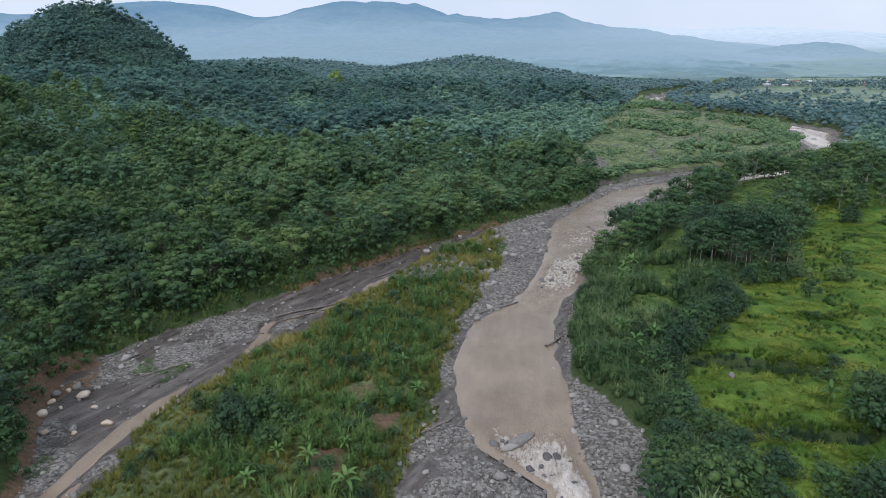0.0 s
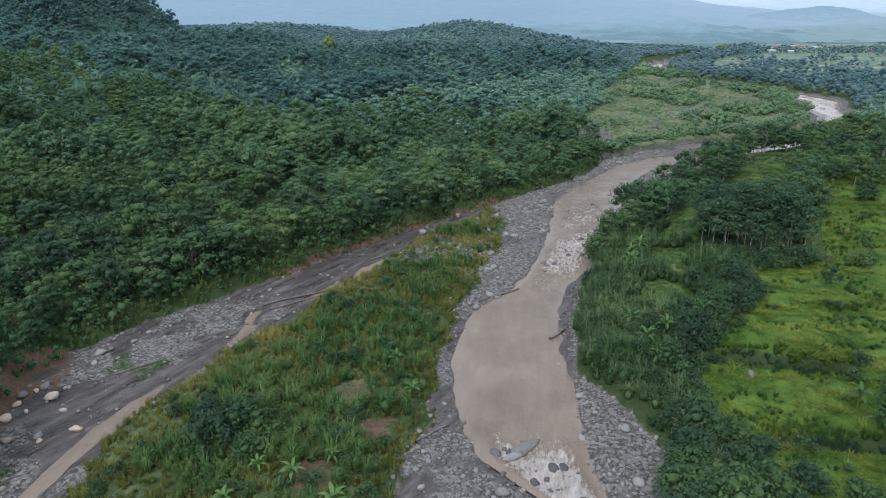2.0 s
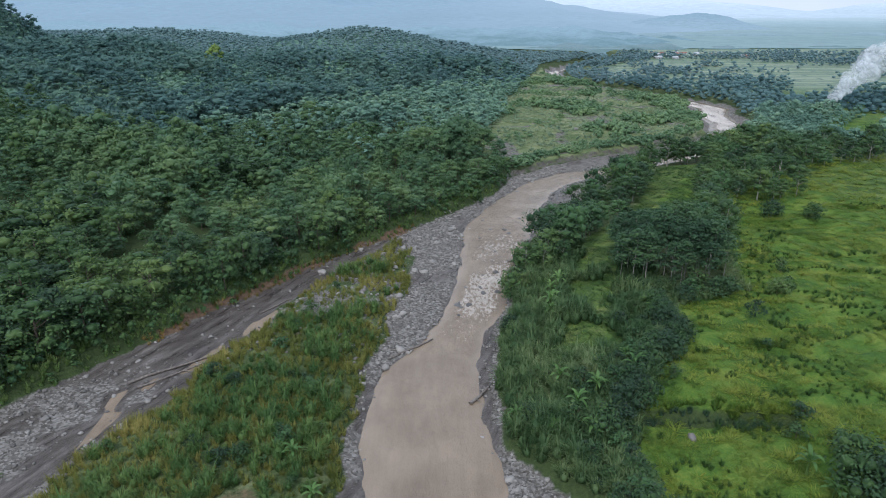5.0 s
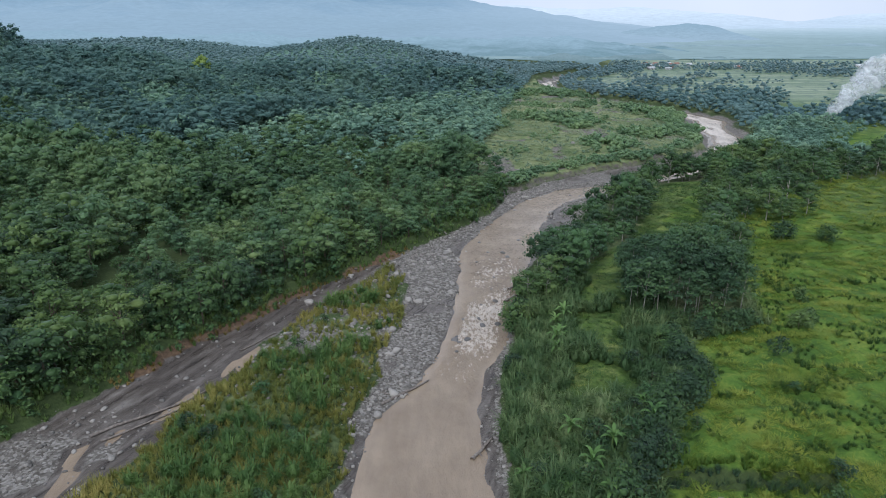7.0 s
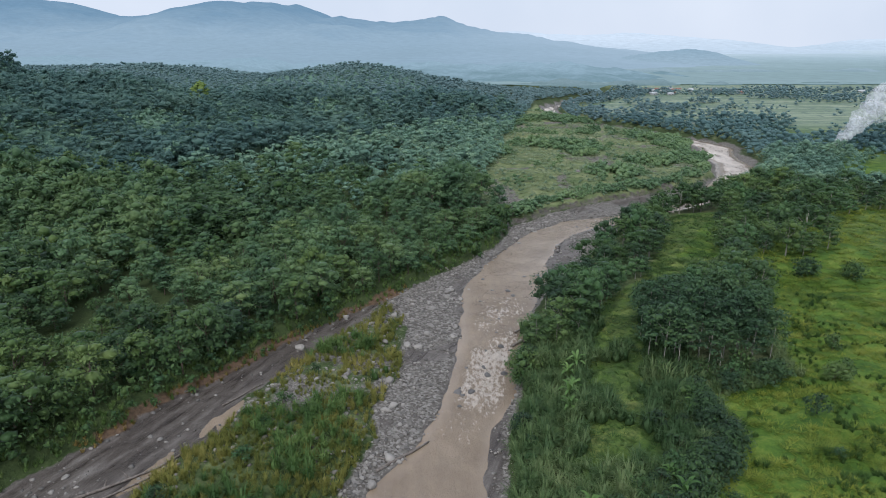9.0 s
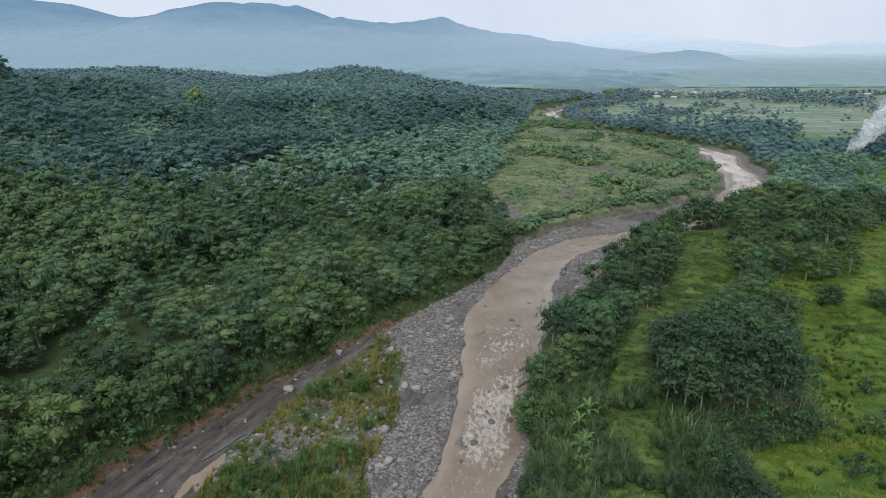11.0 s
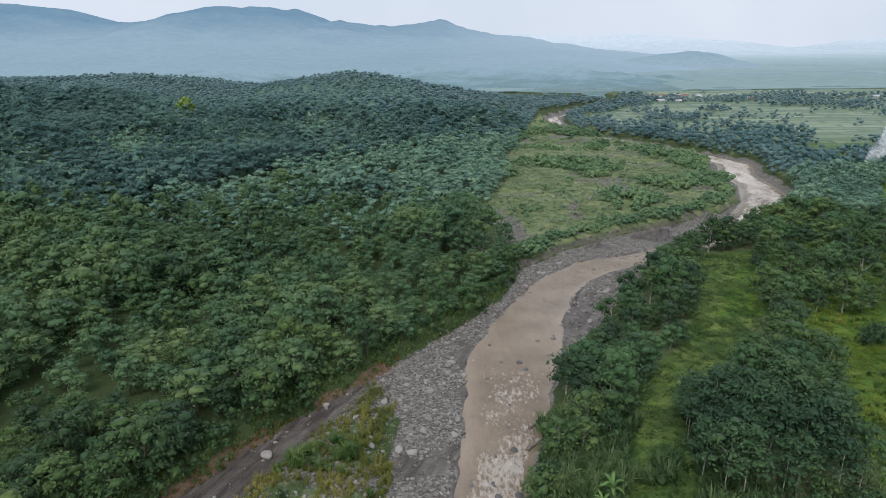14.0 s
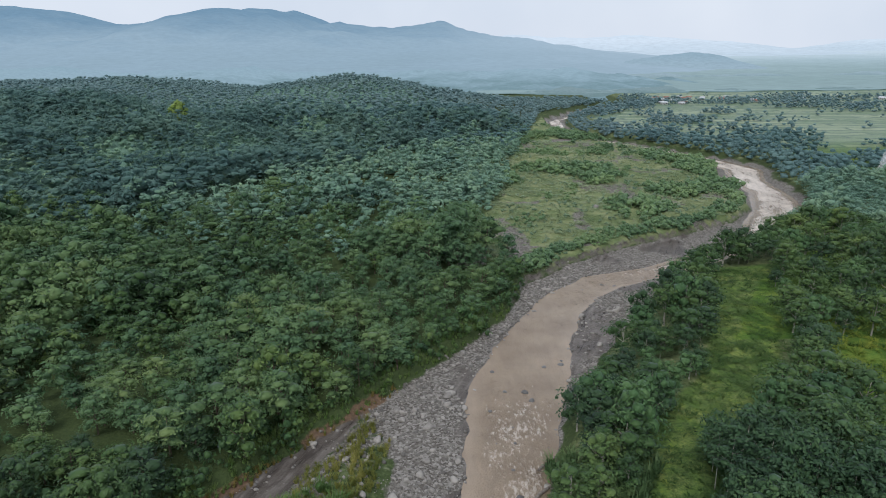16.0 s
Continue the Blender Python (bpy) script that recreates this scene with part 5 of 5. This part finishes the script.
def build_boulders():
    rng = np.random.default_rng(51)
    meshes = [boulder_mesh(500 + k, STONE) for k in range(6)]
    wet = [boulder_mesh(540 + k, STONE_WET) for k in range(3)]
    tan = [boulder_mesh(520 + k, STONE_TAN) for k in range(3)]
    n = 6000
    x, y = rng.uniform(-64, 50, n), rng.uniform(46, 205, n)
    g, dry = on_gravel(x, y)
    ok = np.nonzero((rng.random(n) < g) & dry)[0][:215]
    spots = [(x[i], y[i], 0.32 + 0.45 * rng.random() ** 2, 0) for i in ok]
    for _ in range(60):
        yy = rng.choice([rng.uniform(54, 64), rng.uniform(108, 135), rng.uniform(135, 165), rng.uniform(192, 215)])
        spots.append((rng.uniform(float(water_left(yy)) + 0.5, float(water_right(yy)) - 0.5), yy, 0.2 + 0.5 * rng.random() ** 2, 1))
    for cx, cy, s in ((-56, 64, 0.85), (-58, 59, 0.75), (-49, 59, 0.7), (-59, 62, 0.55), (-55, 56, 0.5), (-53, 62, 0.4), (-60, 57, 0.5), (-51.5, 56.5, 0.4), (-57, 61, 0.35), (-59, 65, 0.4)):
        spots.append((cx, cy, s, 2))
    spots += [(-27, 59, 0.8, 3), (26.8, 78, 0.6, 3), (-23, 128.8, 0.9, 3), (1.5, 66.5, 0.9, 0), (0.6, 63.3, 0.95, 4), (-0.6, 61.8, 0.6, 4), (47.5, 255.6, 1.2, 3), (22, 122, 0.4, 3)]
    for i, (bx, by, s, what) in enumerate(spots):
        ob = new("boulder", tan[i % 3] if what == 2 else wet[i % 3] if what == 1 else meshes[i % 6])
        gz_ = float(ground_z(bx, by))
        z = (-0.1 if what == 1 else 0.1 if what == 4 else gz_ + 0.25 * s)
        ob.matrix_basis = Matrix.Translation((bx, by, z)) @ Matrix.Rotation(0.75 if what == 4 else rng.uniform(0, 6.28), 4, "Z") @ Matrix.Diagonal((s * (2.0 if what == 4 else 1), s, s, 1))
        label = {0: "rounded grey boulder on the stony river bar", 1: "dark wet boulder in the muddy rapids", 2: "large tan boulder fallen from the red bank", 4: "long pale boulder breaking the muddy rapids",
                 3: "pale boulder lying in rough grass"}[what]
        tagged(ob, label, "boulder", "river boulders")


build_boulders()


def driftwood(a, b, r0, r1, seed, stubs=2):
    """A bleached fallen trunk lying between two places on the ground."""
    rng = np.random.default_rng(seed)
    pts, n = [], 7
    for k in range(n):
        t = k / (n - 1)
        x, y = a[0] + (b[0] - a[0]) * t, a[1] + (b[1] - a[1]) * t
        pts.append((x + rng.normal(0, 0.08), y + rng.normal(0, 0.08), max(float(ground_z(x, y)), 0.0) + r0 * 0.7))
    ob = new("driftwood_log")
    part("trunk", tree_mesh(tube(pts, list(np.linspace(r0, r1, n)), 8), "trunk", DRIFT), ob)
    for k in range(stubs):
        p = np.array(pts[2 + k])
        d = rng.normal(size=3)
        d[2] = abs(d[2]) * 0.6
        part("branch", tree_mesh(tube([p, p + d * 0.5, p + d * 0.9], [r1, r1 * 0.7, r1 * 0.3], 5), "branch", DRIFT), ob)
    tagged(ob, "bleached grey driftwood log stranded beside the water", "log", "driftwood logs")


for k, (a, b, r0, r1) in enumerate((((-8, 98), (-2, 104), 0.22, 0.12), ((3.0, 87.5), (5.6, 91), 0.22, 0.14), ((-41.5, 91.5), (-29.5, 103), 0.20, 0.10),
                                    ((-40, 91), (-31, 99.5), 0.16, 0.09), ((11, 129.5), (15, 134.5), 0.25, 0.12), ((12, 135), (15, 138), 0.2, 0.08), ((13, 131), (14.4, 136), 0.16, 0.08),
                                    ((-52, 70), (-47, 75), 0.16, 0.08), ((-11, 62), (-8, 66), 0.18, 0.1), ((-30, 112), (-26, 118), 0.14, 0.07))):
    driftwood(a, b, r0, r1, 600 + k)


# ---- village, smoke ----
def plaster(name, col, rough=0.8):
    m, n, l, b = principled(name, rough, 0.3)
    geo = n.new("ShaderNodeNewGeometry")
    f = tex_noise(n, l, geo.outputs["Position"], 1.2, 4)
    l.new(ramp(n, l, f, [(0.3, tuple(c * 0.85 for c in col)), (0.7, col)]), b.inputs["Base Color"])
    return m


WALL_PAINT, ROOF_TILE, ROOF_TIN, DARK = plaster("wall_paint", (0.52, 0.53, 0.53)), plaster("roof_tile", (0.30, 0.17, 0.13)), plaster("tin_roof", (0.48, 0.50, 0.52), 0.5), plaster("dark_opening", (0.06, 0.06, 0.07))


def solid(corners_low, corners_high):
    v = np.array(corners_low + corners_high, float)
    n = len(corners_low)
    f = [[0, k + 1, k] for k in range(1, n - 1)] + [[n, n + k, n + k + 1] for k in range(1, n - 1)]
    for k in range(n):
        j = (k + 1) % n
        f += [[k, j, n + j], [k, n + j, n + k]]
    return v, np.array(f)


def box(x0, x1, y0, y1, z0, z1):
    return solid([(x0, y0, z0), (x1, y0, z0), (x1, y1, z0), (x0, y1, z0)], [(x0, y0, z1), (x1, y0, z1), (x1, y1, z1), (x0, y1, z1)])


def house(roof_mat):
    ob = new("village_house")
    part("wall", tree_mesh(box(-5, 5, -3.5, 3.5, -0.6, 3.2), "wall", WALL_PAINT), ob)
    v = np.array([(-5.7, -4.2, 3.0), (5.7, -4.2, 3.0), (5.7, 4.2, 3.0), (-5.7, 4.2, 3.0), (-5.7, 0, 5.4), (5.7, 0, 5.4), (-5.7, -4.2, 3.2), (5.7, -4.2, 3.2), (5.7, 4.2, 3.2), (-5.7, 4.2, 3.2)])
    f = np.array([(6, 7, 5), (6, 5, 4), (8, 9, 4), (8, 4, 5), (0, 2, 1), (0, 3, 2), (6, 4, 9), (7, 8, 5), (0, 1, 7), (0, 7, 6), (1, 2, 8), (1, 8, 7), (2, 3, 9), (2, 9, 8), (3, 0, 6), (3, 6, 9)])
    part("roof", tree_mesh((v, f), "roof", roof_mat), ob)
    part("door", tree_mesh(box(-0.5, 0.5, -3.56, -3.44, 0, 2.05), "door", DARK), ob)
    for wx in (-3.4, 2.4):
        part("window", tree_mesh(box(wx, wx + 1.1, -3.56, -3.44, 1.0, 2.2), "window", DARK), ob)
    return ob


def build_village():
    rng = np.random.default_rng(61)
    protos = [house(ROOF_TILE), house(ROOF_TIN)]
    used = set()
    for i in range(26):
        x, y = 185 + rng.uniform(0, 85), 600 + rng.uniform(0, 70)
        if i > 18:
            x, y = rng.uniform(260, 420), rng.uniform(560, 680)
        k = i % 2
        m = stand(x, y, float(ground_z(x, y)), rng.uniform(-0.4, 0.4), rng.uniform(0.34, 0.5))
        ob = copy_thing(protos[k], m) if k in used else protos[k]
        used.add(k)
        ob.matrix_basis = m
        tagged(ob, ("white village house with brown tiled roof", "white village house with pale tin roof")[k], "house", "distant village")


build_village()


def smoke_material():
    m, n, l, b = principled("white_smoke", 1.0, 0.0)
    b.inputs["Base Color"].default_value = (0.90, 0.92, 0.94, 1)
    tr = n.new("ShaderNodeBsdfTranslucent")
    tr.inputs[0].default_value = (0.90, 0.92, 0.94, 1)
    half = n.new("ShaderNodeMixShader")
    l.new(b.outputs[0], half.inputs[1])
    l.new(tr.outputs[0], half.inputs[2])
    clear = n.new("ShaderNodeBsdfTransparent")
    geo = n.new("ShaderNodeNewGeometry")
    f = tex_noise(n, l, geo.outputs["Position"], 0.16, 5, 0.6)
    a = calc(n, l, "MULTIPLY", calc(n, l, "SUBTRACT", f, 0.33), 1.5, clamp=True)
    mx = n.new("ShaderNodeMixShader")
    l.new(a, mx.inputs[0])
    l.new(clear.outputs[0], mx.inputs[1])
    l.new(half.outputs[0], mx.inputs[2])
    l.new(mx.outputs[0], n["Material Output"].inputs[0])
    return m


def build_smoke():
    """A leaning plume of soft lobes that grow as they drift."""
    rng = np.random.default_rng(71)
    ball = ico(4)
    bits, t = [], 0.0
    while t < 1.0:
        r = 0.8 + 9.0 * t ** 1.2
        c = np.array([163 + 44 * t ** 1.6, 300 + rng.uniform(-1, 1) * r * 0.3, 3.2 + 36 * t])
        v, f = ball
        wob = np.array([noise.fractal(Vector(p * 1.6 + c * 0.3), 1.0, 2.0, 4) for p in v])
        bits.append((v * (1 + 0.42 * wob)[:, None] * r * [1.15, 1.0, 1.0] + c, f))
        t += 0.035 + 0.10 * t
    v, f = joined(bits)
    tagged(new("smoke_plume", mesh_np("smoke_plume", v, f, smoke_material(), True)), "white smoke rising from a field fire", "smoke", kind="stuff")


build_smoke()


# ---- far mountains ----
def ridge(name, dist, depth, profile, material, label, rough, foot=0.0):
    """A mountain range across the view: a crest over bearing, falling towards the valley."""
    px = np.array(profile, float)
    xs = np.linspace(px[0, 0], px[-1, 0], 360)
    crest = np.interp(xs, px[:, 0], px[:, 1])
    crest = crest + rough * (vnoise(xs, xs * 0 + dist, dist * 0.03, 5) - 0.5) + rough * 0.35 * (vnoise(xs, xs * 0 + 7, dist * 0.008, 3) - 0.5)
    t = np.linspace(0, 1.15, 18)
    xx, tt = np.meshgrid(xs, t)
    yy = dist - depth * (1 - tt)
    fall = np.where(tt <= 1, smooth(0, 1, tt) * 0.6 + 0.4 * tt, np.maximum(0, 1 - (tt - 1) * 4))
    spur = 1 + 0.5 * (vnoise(xx, yy, 260, 4) - 0.5) * (1 - np.abs(2 * tt - 1).clip(0, 1)) * 2
    zz = foot + (crest[None, :] - foot) * fall * np.where(tt < 1, spur, 1)
    me = mesh_np(name, np.stack([xx, yy, zz], -1).reshape(-1, 3), grid_faces(len(xs), len(t)), material, True)
    tagged(new(name, me), label, "mountain", kind="structure")


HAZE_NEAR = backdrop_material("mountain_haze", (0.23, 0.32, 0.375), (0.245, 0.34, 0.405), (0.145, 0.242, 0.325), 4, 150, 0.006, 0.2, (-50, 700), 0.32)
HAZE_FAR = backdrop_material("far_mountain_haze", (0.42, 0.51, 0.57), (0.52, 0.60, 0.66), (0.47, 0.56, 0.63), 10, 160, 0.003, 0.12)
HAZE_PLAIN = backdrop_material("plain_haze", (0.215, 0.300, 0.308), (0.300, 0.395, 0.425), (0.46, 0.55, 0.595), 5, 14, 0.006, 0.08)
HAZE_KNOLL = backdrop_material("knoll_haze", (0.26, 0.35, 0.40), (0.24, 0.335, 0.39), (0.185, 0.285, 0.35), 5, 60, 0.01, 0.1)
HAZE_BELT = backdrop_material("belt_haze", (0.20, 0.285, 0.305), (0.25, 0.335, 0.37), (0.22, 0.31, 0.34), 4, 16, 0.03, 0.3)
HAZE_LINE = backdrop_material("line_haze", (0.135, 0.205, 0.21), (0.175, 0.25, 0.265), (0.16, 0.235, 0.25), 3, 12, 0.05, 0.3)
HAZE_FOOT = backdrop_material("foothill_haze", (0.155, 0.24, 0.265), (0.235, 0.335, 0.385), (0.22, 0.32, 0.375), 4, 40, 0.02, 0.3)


def from_view(px, py, dist):
    return ((px - 784) / 1126 * dist, 51 + (84 - py) / 1126 * dist)


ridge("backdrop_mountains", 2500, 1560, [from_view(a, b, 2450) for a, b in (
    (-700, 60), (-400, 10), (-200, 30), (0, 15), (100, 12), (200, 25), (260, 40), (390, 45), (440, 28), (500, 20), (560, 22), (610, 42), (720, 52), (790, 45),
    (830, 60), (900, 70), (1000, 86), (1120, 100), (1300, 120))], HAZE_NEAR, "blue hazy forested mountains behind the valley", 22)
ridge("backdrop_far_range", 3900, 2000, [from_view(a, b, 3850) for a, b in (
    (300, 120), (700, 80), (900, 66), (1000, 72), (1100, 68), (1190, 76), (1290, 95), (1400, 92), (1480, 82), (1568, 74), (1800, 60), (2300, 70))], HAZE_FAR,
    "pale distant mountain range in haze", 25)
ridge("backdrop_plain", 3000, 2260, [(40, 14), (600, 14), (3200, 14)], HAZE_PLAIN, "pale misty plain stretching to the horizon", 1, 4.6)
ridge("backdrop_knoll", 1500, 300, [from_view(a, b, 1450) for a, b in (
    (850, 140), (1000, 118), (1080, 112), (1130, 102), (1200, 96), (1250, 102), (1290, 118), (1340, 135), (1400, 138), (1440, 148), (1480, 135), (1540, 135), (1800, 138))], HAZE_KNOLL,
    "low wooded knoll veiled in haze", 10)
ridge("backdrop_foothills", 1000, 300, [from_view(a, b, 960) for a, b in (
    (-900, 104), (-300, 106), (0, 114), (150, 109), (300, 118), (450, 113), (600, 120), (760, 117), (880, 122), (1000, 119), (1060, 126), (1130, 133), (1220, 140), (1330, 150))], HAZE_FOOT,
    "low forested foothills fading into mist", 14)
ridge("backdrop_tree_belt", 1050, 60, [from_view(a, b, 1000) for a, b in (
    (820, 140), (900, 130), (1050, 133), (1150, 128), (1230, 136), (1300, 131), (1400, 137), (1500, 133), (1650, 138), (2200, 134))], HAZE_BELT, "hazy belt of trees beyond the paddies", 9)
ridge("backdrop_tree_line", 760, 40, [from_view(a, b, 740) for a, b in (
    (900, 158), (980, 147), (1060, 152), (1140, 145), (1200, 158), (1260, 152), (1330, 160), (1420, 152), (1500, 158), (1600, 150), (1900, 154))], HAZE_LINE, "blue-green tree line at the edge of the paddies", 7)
